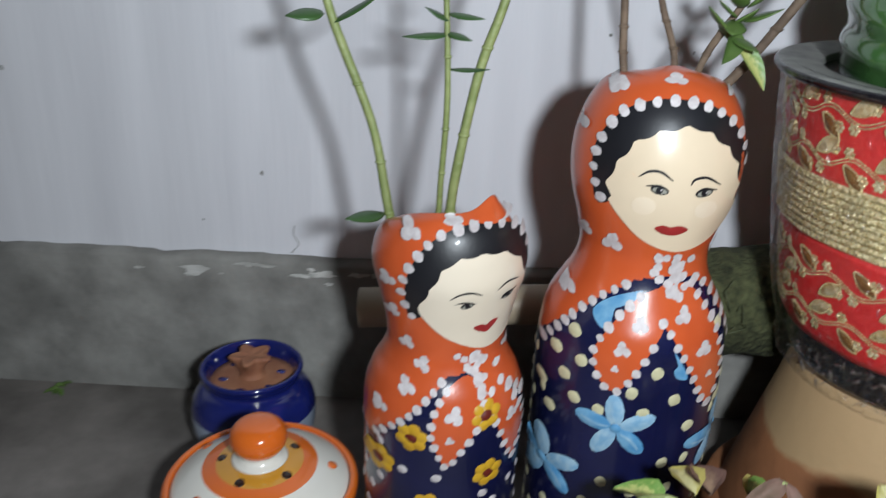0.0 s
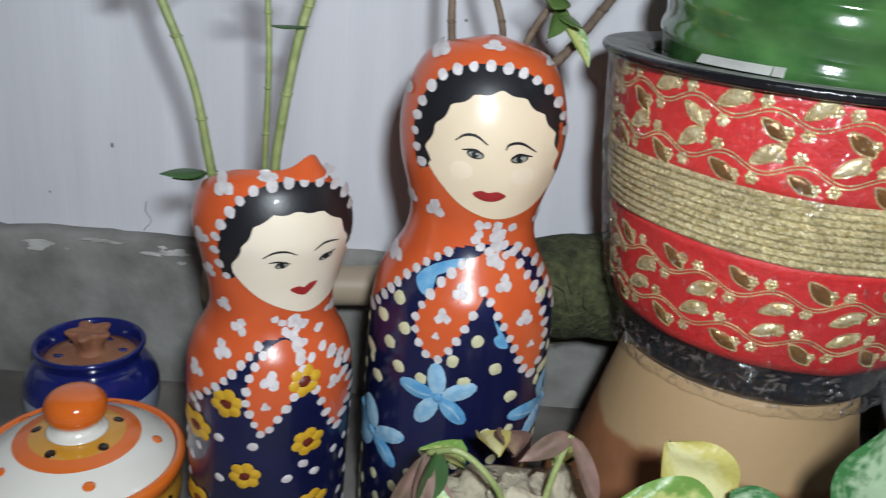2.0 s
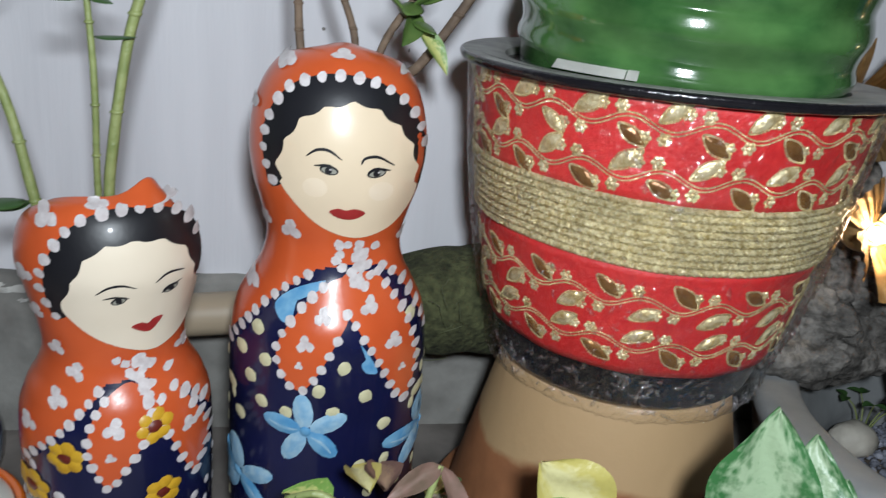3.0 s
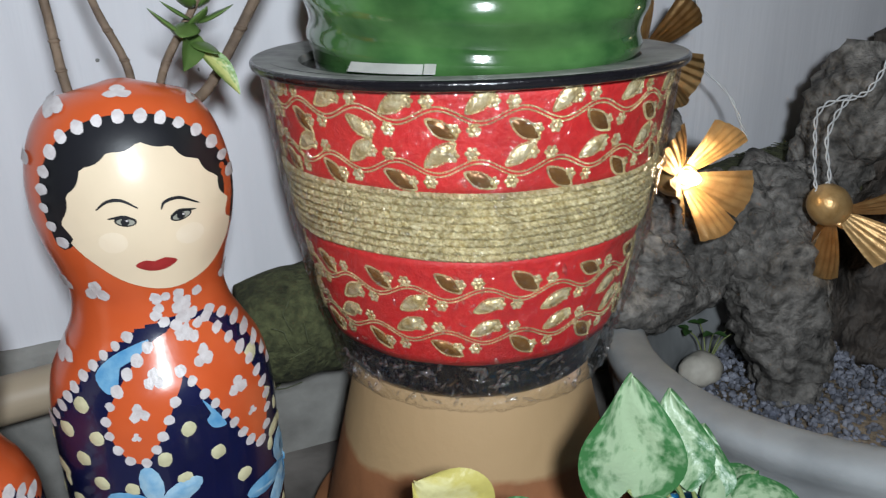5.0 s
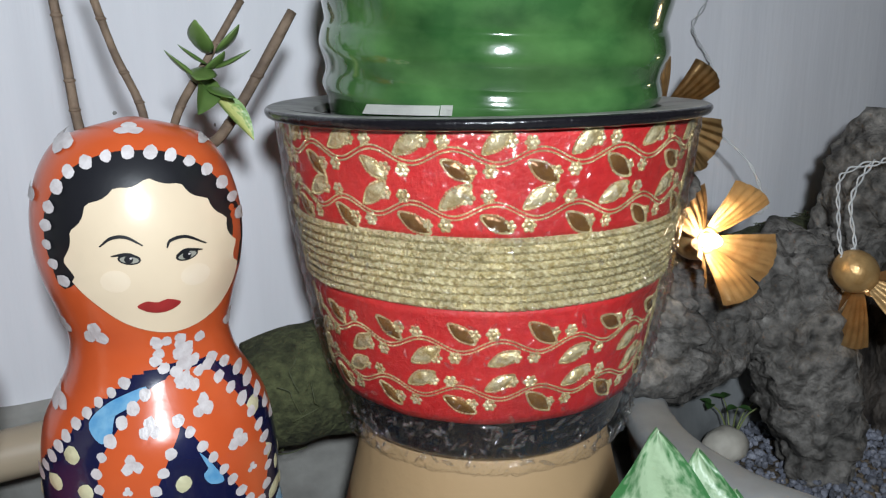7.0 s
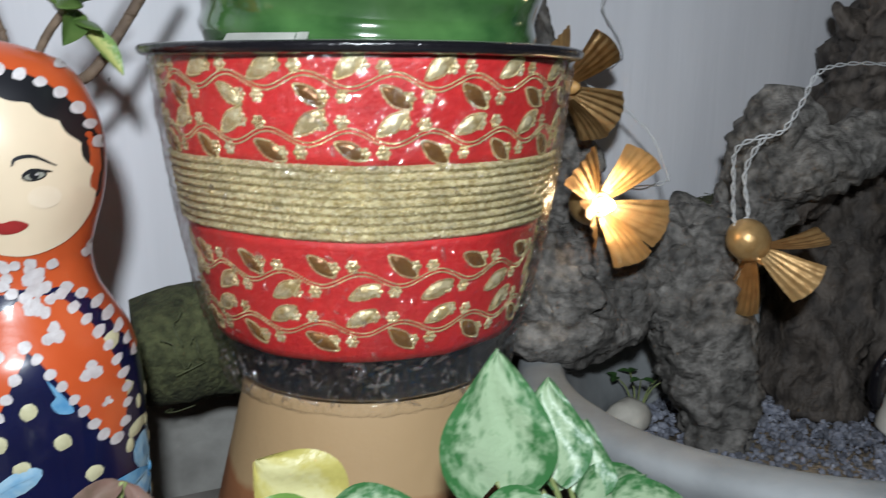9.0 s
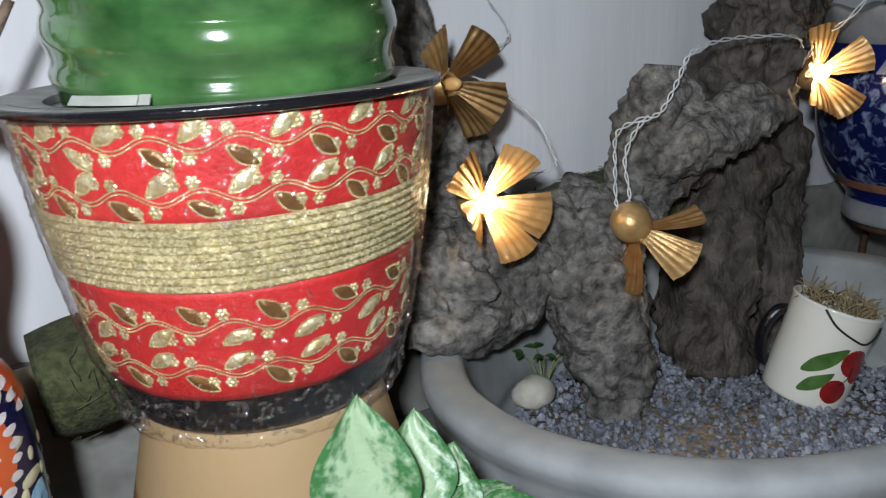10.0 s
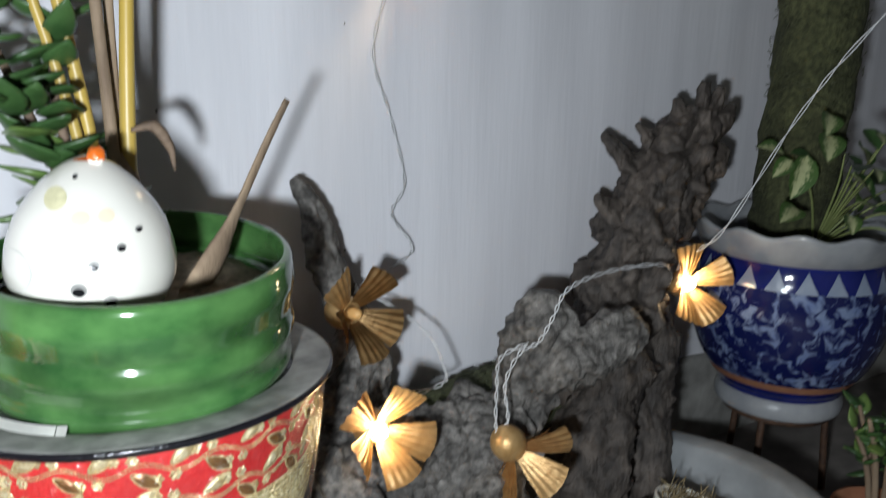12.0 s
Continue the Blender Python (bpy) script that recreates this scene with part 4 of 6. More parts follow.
def clay_stand():
    t = thing("upturned_clay_pot", 0.270, 0.172, 0, "two-tone terracotta pot turned upside down on the floor", "flower pot")
    prof = [(0.094, 0.0), (0.102, 0.001), (0.103, 0.022), (0.0995, 0.026), (0.093, 0.0275), (0.0925, 0.030), (0.085, 0.065), (0.074, 0.115), (0.067, 0.146), (0.064, 0.1515), (0.058, 0.1535), (0.010, 0.1537)]
    line = [(p[0] * 1.04, p[1] * 0.953) for p in smooth_line(prof, 3)]
    part("body", lathe(line[12:], 80), M_TERRA, t)
    part("rim", lathe(line[:13], 80), M_TERRA, t, "thick orange clay rim")
    return t


clay_stand()


def wrapped_planter():
    t = thing("cloth_wrapped_planter", PX, PY, 0.154, "black planter wrapped in red and gold bridal cloth under clear film", "planter")
    z0 = 0.154
    shell = [(0.058, 0.1540), (0.069, 0.1545), (0.0742, 0.159), (0.0778, 0.174), (0.0835, 0.192), (0.0925, 0.244), (0.0975, 0.276), (0.1030, 0.316), (0.1035, 0.3175)]
    line = [(p[0], p[1] - z0) for p in smooth_line(shell, 4)]
    part("pot", lathe([(r - 0.0008, z) for r, z in line] + [(0.098, 0.163), (0.09, 0.136), (0.085, 0.131), (0.02, 0.131)], 96), M_BLACK, t, "black plastic pot")
    rim = [(0.1030, 0.1600), (0.1085, 0.1606), (0.1104, 0.1618), (0.1110, 0.1638), (0.1100, 0.1652), (0.1065, 0.1657), (0.0960, 0.1652), (0.0885, 0.1640), (0.0868, 0.1625), (0.0865, 0.152)]
    part("rim", lathe([tuple(p) for p in smooth_line(rim, 4)], 96, lambda a, r, z: (r, z + 0.0007 * math.sin(2 * a + 1)), index_of=lambda j: 0 if j < 17 else 1), [M_BLACK, M_RIM], t, "dusty black rim with a glossy lip")
    skin = Skin(line)

    def band(name, za, zb, mat, off, label, step=0.004):
        n = max(2, int((zb - za) / step))
        rows = [(skin.radius(za) - 0.0005, za)] + [(skin.radius(za + (zb - za) * i / n) + off, za + (zb - za) * i / n) for i in range(n + 1)] + [(skin.radius(zb) - 0.0005, zb)]
        bm = bmesh.new()
        def wob(a, r, z):
            return r + 0.0004 * noise.noise(Vector((a * 6, z * 90, 3))), z + 0.0012 * noise.noise(Vector((a * 2.5, 0, za * 50)))
        lathe(rows, 120, wob, bm)
        for f in [f for f in bm.faces if len(f.verts) > 4]:
            bm.faces.remove(f)
        return part(name, bm, mat, t, label)

    cloth_low = band("cloth_band", 0.0250, 0.0840, M_CLOTH, 0.0006, "red satin band")
    cloth_high = band("cloth_band", 0.1155, 0.1612, M_CLOTH, 0.0006, "red satin band")
    bm = bmesh.new()
    rows = []
    za, zb, cords = 0.0832, 0.1168, 9
    for i in range(cords * 6 + 1):
        z = za + (zb - za) * i / (cords * 6)
        rows.append((skin.radius(z) + 0.0004 + 0.0024 * abs(math.sin(math.pi * i / 6)), z))
    def twist(a, r, z):
        return r + 0.0006 * math.sin(a * 170 + z * 2600) + 0.0003 * noise.noise(Vector((a * 8, z * 60, 0))), z + 0.0012 * noise.noise(Vector((a * 1.6, 0, 2)))
    lathe(rows, 850, twist, bm)
    for f in [f for f in bm.faces if len(f.verts) > 4]:
        bm.faces.remove(f)
    part("gold_braid", bm, M_BRAID, t, "band of gold cords")

    def vine(z, seed, parent, phase, flip=1):
        """One embroidered row: a wavy double thread, dark leaves on one side, bright ones on the other, and pairs of sequins."""
        random.seed(seed)
        bm = bmesh.new()
        r = skin.radius(z)
        count = int(round(2 * math.pi * r / 0.035))
        period = 2 * math.pi / count

        def corded(outline, c, index, off):
            """A foil patch inside a beaded thread edge."""
            a, zc = c
            skin.blob(bm, c, [(a + 0.90 * u / r, zc + 0.88 * v) for u, v in outline], index, off + 0.0002, 0.0007, 3, True)
            ring = outline + outline[:1]
            for p, q in zip(ring, ring[1:]):
                for f in (0.0, 0.5):
                    u, v = p[0] + (q[0] - p[0]) * f, p[1] + (q[1] - p[1]) * f
                    skin.oval(bm, a + u / r, zc + v, 0.00068, 0.00068, 0, off, 0.0009, turned=True, n=6, rings=1, scale_x=1 / r)

        for o in (-0.0008, 0.0009):
            n = 26 * count
            for i in range(n):
                a = period * i / 26 + phase
                zz = z + o + flip * 0.0030 * math.sin(2 * math.pi * i / 26)
                skin.oval(bm, a, zz, 0.00088, 0.00052, 0, 0.0011, 0.0008, turned=True, n=6, rings=1, scale_x=1 / r, turn=flip * 0.5 * math.cos(2 * math.pi * i / 26))
        for i in range(count * 2):
            up = (1 if i % 2 else -1) * flip
            a = phase + period * (i / 2 + 0.27) + random.uniform(-0.01, 0.01)
            zc = z + up * 0.0058 + random.uniform(-0.0007, 0.0007)
            tilt = up * flip * 0.60 + random.uniform(-0.15, 0.15)
            size = random.uniform(0.92, 1.08)
            outline = []
            for k in range(18):
                th = 2 * math.pi * k / 18
                u, v = 0.0078 * size * math.cos(th), 0.0036 * size * math.sin(th) * (1 - 0.45 * abs(math.cos(th)) ** 1.5)
                outline.append((u * math.cos(tilt) - v * math.sin(tilt), u * math.sin(tilt) + v * math.cos(tilt)))
            corded(outline, (a, zc), (1 if up * flip < 0 else 2) if random.random() < 0.88 else 2, 0.0012)
            for du in (-0.0044, 0.0040):
                b, zz = a + period * 0.27 + du / r, z + up * (0.0060 + random.uniform(-0.0006, 0.0006))
                for k in range(6):
                    th = k * math.pi / 3
                    skin.oval(bm, b + 0.0021 * math.cos(th) / r, zz + 0.0021 * math.sin(th), 0.0013, 0.0013, random.choice((0, 2, 2)), 0.0010, 0.0008, turned=True, n=6, rings=1, scale_x=1 / r)
                skin.oval(bm, b, zz, 0.0013, 0.0013, 2, 0.0016, 0.0007, turned=True, n=8, rings=1, scale_x=1 / r)
        part("gold_embroidery", bm, [M_GOLD, M_FOIL, M_FOIL2], parent, "gold thread vine with foil leaves")

    vine(0.1500, 1, cloth_high, 0.03)
    vine(0.1275, 2, cloth_high, 0.20)
    vine(0.0655, 3, cloth_low, 0.12, -1)
    vine(0.0420, 4, cloth_low, 0.15)
    film = bmesh.new()
    rows = [(0.0700, -0.0060), (0.0745, -0.0050), (0.0780, -0.0015)] + [(max(skin.radius(z), 0.0765) + 0.0036 + 0.0022 * math.sin(math.pi * z / 0.16), z) for z in np.linspace(0.003, 0.160, 64)]
    def crinkle(a, r, z):
        f = max(0.0, 1 - z / 0.05)
        return r + (0.0006 + 0.0014 * f) * noise.noise(Vector((a * 9, z * 70, 7))) + (0.0012 + 0.0010 * f) * noise.noise(Vector((a * 26 + z * 90, z * 230, 1))) + 0.0008 * f * noise.noise(Vector((a * 55 - z * 160, z * 420, 4))), z
    lathe(rows, 220, crinkle, film)
    for f in [f for f in film.faces if len(f.verts) > 4]:
        film.faces.remove(f)
    ob = part("clear_film", film, M_FILM, t, "crinkled clear plastic film", smooth=False)
    ob.visible_shadow = False
    random.seed(77)
    wrap = Skin(rows[3:])
    bm = bmesh.new()
    # raised glossy dabs, added where glints should show on the film
    for i in range(260):
        low = i % 5 < 3
        a = random.uniform(-1.5, 1.5) if low or i % 5 == 3 else random.gauss(random.choice((0.74, -0.45)), 0.07)
        z = random.uniform(0.003, 0.026) if low else random.uniform(0.03, 0.085) if i % 5 == 4 else random.uniform(0.03, 0.155)
        r, f = wrap.radius(z), random.uniform(0.0006, 0.0017)
        wrap.oval(bm, a, z, f * random.uniform(1, 3.0), f * 0.8, 0, 0.0009, 0.0010, turn=random.uniform(0, 3), n=7, rings=2, turned=True, jag=0.3, scale_x=1 / r)
    glint_dabs = part("film_pucker", bm, M_GLINT, t, "small glossy raised dabs added as glints on the film")
    glint_dabs.visible_shadow = False
    tagged(glint_dabs, kind="stuff")
    bm = bmesh.new()
    for a0, a1, hi in ((-1.05, -0.66, 0.0025), (-0.655, -0.60, 0.0027)):
        n = 10
        top = [bm.verts.new((0.0895 * math.sin(a0 + (a1 - a0) * i / n), -0.0895 * math.cos(a0 + (a1 - a0) * i / n), 0.1665 + hi)) for i in range(n + 1)]
        low = [bm.verts.new((0.0925 * math.sin(a0 + (a1 - a0) * i / n), -0.0925 * math.cos(a0 + (a1 - a0) * i / n), 0.1652)) for i in range(n + 1)]
        for i in range(n):
            bm.faces.new((low[i], low[i + 1], top[i + 1], top[i]))
    bmesh.ops.solidify(bm, geom=bm.faces[:], thickness=0.0005)
    part("paper_label", bm, M_PAPER, t, "torn white paper label", smooth=False)
    return t


set_back(wrapped_planter())


def green_pot():
    t = thing("green_glazed_pot", PX + 0.001, PY, 0.2925, "ridged bottle-green glazed pot standing inside the planter", "flower pot")
    prof = [(0.066, 0.0), (0.074, 0.004), (0.0795, 0.020), (0.0818, 0.032), (0.0842, 0.039), (0.0826, 0.046), (0.0835, 0.052), (0.0858, 0.060), (0.0845, 0.068), (0.0832, 0.072), (0.0845, 0.080), (0.0858, 0.088), (0.0850, 0.096), (0.0838, 0.1025), (0.0815, 0.1045), (0.0790, 0.103), (0.0785, 0.085), (0.078, 0.075), (0.03, 0.073)]
    t.matrix_basis = pose(PX + 0.001, PY, 0.2925, 6, 0, 0)
    line = [(p[0], p[1] * 0.93) for p in smooth_line(prof, 4)]
    uneven = lambda a, r, z: (r * (1 + 0.006 * math.sin(a * 2 + z * 20)), z + 0.0015 * math.sin(a + 0.6) * z / 0.1)
    body = lathe(line[:49], 96, uneven)
    for f in [f for f in body.faces if len(f.verts) > 4 and f.calc_center_median().z > 0.05]:
        body.faces.remove(f)
    part("body", body, M_GREEN, t)
    top = lathe(line[48:], 96, uneven)
    for f in [f for f in top.faces if len(f.verts) > 4 and f.calc_center_median().z > 0.08]:
        top.faces.remove(f)
    part("rim", top, M_GREEN, t, "thick glazed green rim")
    return t


set_back(green_pot())
SOIL_Z = 0.3605
_s = bmesh.new()
lathe([(0.0, -0.006), (0.0772, -0.006), (0.0772, 0.002), (0.06, 0.006), (0.03, 0.008), (0.0, 0.009)], 64, lambda a, r, z: (r, z + 0.003 * noise.noise(Vector((r * 60 * math.cos(a), r * 60 * math.sin(a), 1)))), _s)
soil = tagged(part("potting_soil", _s, M_SOIL), "dry crumbly brown soil in the green pot", "soil", kind="stuff")
soil.matrix_basis = pose(PX + 0.001, PY - 0.006, SOIL_Z, 6, 0, 0)
set_back(soil)


def hen(x, y, z):
    """A plain egg-shaped pottery ornament with holes painted as dark discs and a red crest, one mesh."""
    bm = bmesh.new()
    prof = smooth_line([(0.012, 0.0), (0.030, 0.004), (0.0405, 0.022), (0.0412, 0.036), (0.0362, 0.054), (0.0255, 0.070), (0.0135, 0.081), (0.004, 0.0855), (0.0004, 0.086)], 6)
    lathe([tuple(p) for p in prof], 64, None, bm, 0)
    skin = Skin([tuple(p) for p in prof], math.radians(-19))
    lump(bm, (0.002, -0.010, 0.0855), (0.0046, 0.0040, 0.0052), 5, 0.2, 3)
    for f in bm.faces:
        if f.calc_center_median().z > 0.0835 and f.calc_center_median().y < -0.004:
            f.material_index = 1
    skin.oval(bm, -0.011, 0.066, 0.0055, 0.0055, 2, 0.0003, n=16, rings=3)
    skin.oval(bm, 0.001, 0.057, 0.0042, 0.0035, 3, 0.0003, n=16, rings=3)
    skin.oval(bm, 0.012, 0.058, 0.0036, 0.0034, 3, 0.0003, n=16, rings=3)
    # holes are flat: grey ring and black core paint the shade inside them
    for u, v, s in ((0.0, 0.0235, 0.0036), (0.0068, 0.035, 0.0025), (0.0185, 0.043, 0.0021), (0.013, 0.0165, 0.0032), (0.0255, 0.051, 0.0016), (-0.003, 0.076, 0.0013)):
        skin.oval(bm, u, v, s, s, 4, 0.0007, n=14)
        skin.oval(bm, u, v - s * 0.25, s * 0.72, s * 0.6, 5, 0.0011, n=12)
    skin.stroke(bm, [(-0.036, 0.042), (-0.026, 0.040), (-0.021, 0.031), (-0.026, 0.022), (-0.034, 0.023)], 0.0009, 6, 0.0003)
    ob = part("egg_shaped_ornament", bm, [M_WHITEG, M_ORANGEG, M_YDOT, M_BLUSH, M_RIM, M_BLACK, M_PAPER])
    ob.matrix_basis = pose(x, y, z, -4, 3, 0)
    return tagged(ob, "white glazed egg-shaped ornament with holes painted dark and a red crest", "ornament")


set_back(hen(0.236, 0.128, SOIL_Z - 0.001))


def stick():
    t = thing("dry_leaf_stalk", 0.292, 0.145, SOIL_Z + 0.004, "dry brown split stalk stuck slanting in the soil", "stick")
    part("stalk", tube([(-0.006, -0.010, -0.004), (0.012, -0.006, 0.018), (0.028, -0.002, 0.044), (0.046, 0.0, 0.078), (0.0615, 0.0, 0.106)], [0.0115, 0.0100, 0.0046, 0.0036, 0.0028], 10, flat=0.45, rough=0.2, seed=2), M_SHEATH, t)
    return t


set_back(stick())


def cane_plant():
    t = thing("yellow_cane_plant", 0.268, 0.185, SOIL_Z + 0.004, "young palm with yellow canes growing from the green pot", "plant")
    for dx, dy, lean, r, m in ((0.0, 0.0, 0.010, 0.0052, M_CANE), (-0.010, 0.006, -0.022, 0.0046, M_CANE), (-0.005, -0.004, -0.006, 0.004, M_SHEATH), (-0.014, 0.0, -0.034, 0.0036, M_CANE), (-0.002, 0.008, 0.002, 0.0036, M_SHEATH)):
        part("cane", tube([(dx, dy, -0.004), (dx + lean * 0.15, dy, 0.05), (dx + lean * 0.5, dy, 0.12), (dx + lean * 1.5, dy, 0.26)], [r * 1.15, r, r * 0.85, r * 0.7], 10, rough=0.06), m, t)
    bm = tube([(-0.004, 0, -0.004), (-0.005, 0, 0.03), (-0.002, 0, 0.06), (-0.004, 0, 0.075)], [0.015, 0.013, 0.009, 0.004], 14, rough=0.25, seed=4)
    part("sheath", bm, M_SHEATH, t, "papery brown sheath")
    bm = tube([(0.004, -0.004, 0.088), (0.016, -0.008, 0.090), (0.024, -0.009, 0.078), (0.026, -0.01, 0.064)], [0.0012, 0.0032, 0.003, 0.0008], 6, rough=0.5, seed=9)
    part("dry_frond", bm, M_TWIG, t, "withered curled frond")
    return t


set_back(cane_plant())


def jade_plant():
    random.seed(21)
    base = Vector((0.232, 0.185, SOIL_Z + 0.004))
    t = thing("jade_plant", *base, "jade plant with thick dark green leaves on woody stems", "plant")
    lines = [[(0, 0, -0.004), (0.004, 0.004, 0.05), (-0.012, 0.002, 0.10), (-0.03, 0.0, 0.15)], [(0.03, 0.02, -0.004), (0.026, 0.012, 0.03), (0.004, 0.002, 0.07), (-0.028, -0.006, 0.105), (-0.05, -0.01, 0.125)], [(0.02, 0.02, -0.004), (0.012, 0.01, 0.05), (0.004, 0.01, 0.11), (0.01, 0.01, 0.16)]]
    for pts in lines:
        part("stem", tube(pts, [0.0042 - 0.0008 * i for i in range(len(pts))], 8, rough=0.2, seed=3), M_TWIG, t)
    for pts in lines:
        line = smooth_line(pts, 8)
        for i in range(6, len(line), 2):
            c = Vector(line[i])
            a = random.uniform(0, 6.28)
            for s in (0, math.pi):
                d = Vector((math.cos(a + s), math.sin(a + s), random.uniform(-0.1, 0.7))).normalized()
                if (c + d * 0.03).y > 0.12:
                    continue
                part("leaf", fat_leaf(bmesh.new(), c, c + d * random.uniform(0.028, 0.040), (0, 0.2, 1), random.uniform(0.018, 0.026), 0.005), M_JADE if random.random() < 0.75 else M_JADEL, t)
    for root, tip in (((-0.01, -0.005, 0.03), (-0.036, -0.03, 0.012)), ((-0.008, -0.004, 0.045), (-0.04, -0.012, 0.04)), ((-0.01, -0.004, 0.055), (-0.02, -0.03, 0.05)), ((0.0, -0.004, 0.06), (0.02, -0.022, 0.056))):
        part("leaf", fat_leaf(bmesh.new(), root, tip, (0, 0.2, 1), 0.019, 0.005), M_JADEL, t)
    return t


set_back(jade_plant())


# ---- pipe and moss pole behind the dolls ----
def moss_pole(name, a, b, r, core, label, seed):
    a, b = Vector(a), Vector(b)
    t = thing(name, *a, label, "moss pole")
    d = (b - a)
    n = 26
    pts = [d * (i / n) for i in range(n + 1)]
    bm = tube(pts, [r * (0.86 if i in (0, n) else 1.0) for i in range(n + 1)], 36, k=3, rough=0.13, seed=seed)
    part("moss", bm, M_MOSS, t)
    if core:
        e = d.normalized()
        bm = bmesh.new()
        p0, p1 = -e * core, e * 0.04
        tube([p0, p0.lerp(p1, 0.5), p1], [0.0148] * 3, 28, bm=bm, k=2)
        part("core_pipe", bm, M_PIPE, t, "tan plastic pipe")
    random.seed(seed)
    bm = bmesh.new()
    e = d.normalized()
    s1 = e.orthogonal().normalized()
    s2 = e.cross(s1)
    for _ in range(150):
        u, th = random.uniform(0.02, 0.98), random.uniform(0, 6.28)
        q = []
        for k in range(5):
            th2, u2 = th + 0.10 * k * random.choice((-1, 1)), u + 0.006 * k * random.uniform(-1, 1)
            q.append(d * u2 + (s1 * math.cos(th2) + s2 * math.sin(th2)) * (r * 1.04 + random.uniform(0, 0.004)))
        tube(q, [0.00035] * 5, 4, bm=bm, k=2)
    tagged(part("netting", bm, M_NET, t, "loose net fibres"), kind="stuff")
    return t


moss_pole("lying_moss_pole", (0.150, 0.268, 0.131), (0.80, 0.278, 0.176), 0.0385, 0.233, "moss pole in green netting lying along the wall on its pipe", 2)
_b = box(bmesh.new(), 0.055, 0.238, 0.0, 0.13, 0.30, 0.1085, 0.003)
tagged(part("brick", _b, M_BRICK, smooth=False), "old red brick propping the pipe behind the dolls", "brick")


# ---- cement planter with gravel ----
GX, GY = 0.612, 0.120
OVAL = Matrix.Diagonal((1.16, 0.92, 1.0))


def cement_planter():
    t = thing("cement_planter", GX, GY, 0, "wide grey cement bowl planter with a thick rim", "planter")
    prof = [(0.170, 0.0), (0.184, 0.002), (0.193, 0.045), (0.199, 0.085), (0.2015, 0.100), (0.204, 0.108), (0.2055, 0.116), (0.203, 0.123), (0.196, 0.126), (0.184, 0.1255), (0.178, 0.120), (0.172, 0.095), (0.160, 0.055), (0.150, 0.030), (0.05, 0.028)]
    line = [(p[0] * 1.026, p[1] * 0.9) for p in smooth_line(prof, 4)]
    uneven = lambda a, r, z: (r + 0.0012 * noise.noise(Vector((a * 3, z * 30, 0))), z + 0.0008 * noise.noise(Vector((a * 5, 1, 0))))
    outer, rim, inner = lathe(line[:17], 128, uneven), lathe(line[16:41], 128, uneven), lathe(line[40:], 128, uneven)
    for bm in (rim,):
        for f in [f for f in bm.faces if len(f.verts) > 4]:
            bm.faces.remove(f)
    for f in [f for f in outer.faces if len(f.verts) > 4 and f.calc_center_median().z > 0.02] + [f for f in inner.faces if len(f.verts) > 4 and f.calc_center_median().z > 0.05]:
        (outer if f in outer.faces[:] else inner).faces.remove(f)
    for bm in (outer, rim, inner):
        bmesh.ops.transform(bm, matrix=OVAL.to_4x4(), verts=bm.verts)
    part("bowl", outer, M_PLANTER, t)
    part("lining", inner, M_PLANTER, t)
    part("rim", rim, M_PLANTER, t, "rounded grey cement rim")
    return t


cement_planter()


def gravel():
    random.seed(5)
    ico = bmesh.new()
    bmesh.ops.create_icosphere(ico, subdivisions=1, radius=1.0)
    vs, fs = [v.co.copy() for v in ico.verts], [[v.index for v in f.verts] for f in ico.faces]
    ico.free()
    verts, faces = [], []
    for _ in range(5200):
        a, r = random.uniform(0, 6.2832), 0.152 * math.sqrt(random.random())
        x, y = 1.16 * r * math.cos(a), 0.92 * r * math.sin(a)
        s = random.uniform(0.0014, 0.0042)
        q = Euler((random.uniform(0, 6), random.uniform(0, 6), random.uniform(0, 6))).to_matrix()
        sc = Vector((1, random.uniform(0.6, 1), random.uniform(0.5, 0.9))) * s
        z = 0.032 + 0.006 * noise.noise(Vector((x * 14, y * 14, 0))) + random.uniform(-0.002, 0.004)
        n = len(verts)
        verts += [tuple(Vector((x, y, z)) + q @ Vector((v.x * sc.x, v.y * sc.y, v.z * sc.z)) * random.uniform(0.85, 1.15)) for v in vs]
        faces += [[i + n for i in f] for f in fs]
    me = bpy.data.meshes.new("gravel")
    me.from_pydata(verts, [], faces)
    me.materials.append(M_GRAVEL)
    ob = new("gravel", me)
    ob.matrix_basis = pose(GX, GY, 0)
    tagged(ob, "loose blue-grey gravel filling the cement planter", "gravel", kind="stuff")
    bm = bmesh.new()
    lathe([(0.0, 0.0265), (0.150, 0.0265), (0.151, 0.0305), (0.0, 0.0315)], 48, None, bm)
    bmesh.ops.transform(bm, matrix=OVAL.to_4x4(), verts=bm.verts)
    ob = part("planter_soil", bm, M_SOIL)
    ob.matrix_basis = pose(GX, GY, 0.0)
    tagged(ob, "damp soil under the gravel", "soil", kind="stuff")


gravel()
_p = lump(bmesh.new(), (0, 0, 0), (0.019, 0.015, 0.014), 8, 0.14, 3)
_p = part("pebble", _p, M_PEBBLE)
_p.matrix_basis = pose(0.500, 0.215, 0.046)
tagged(_p, "smooth pale pebble lying on the gravel", "pebble")


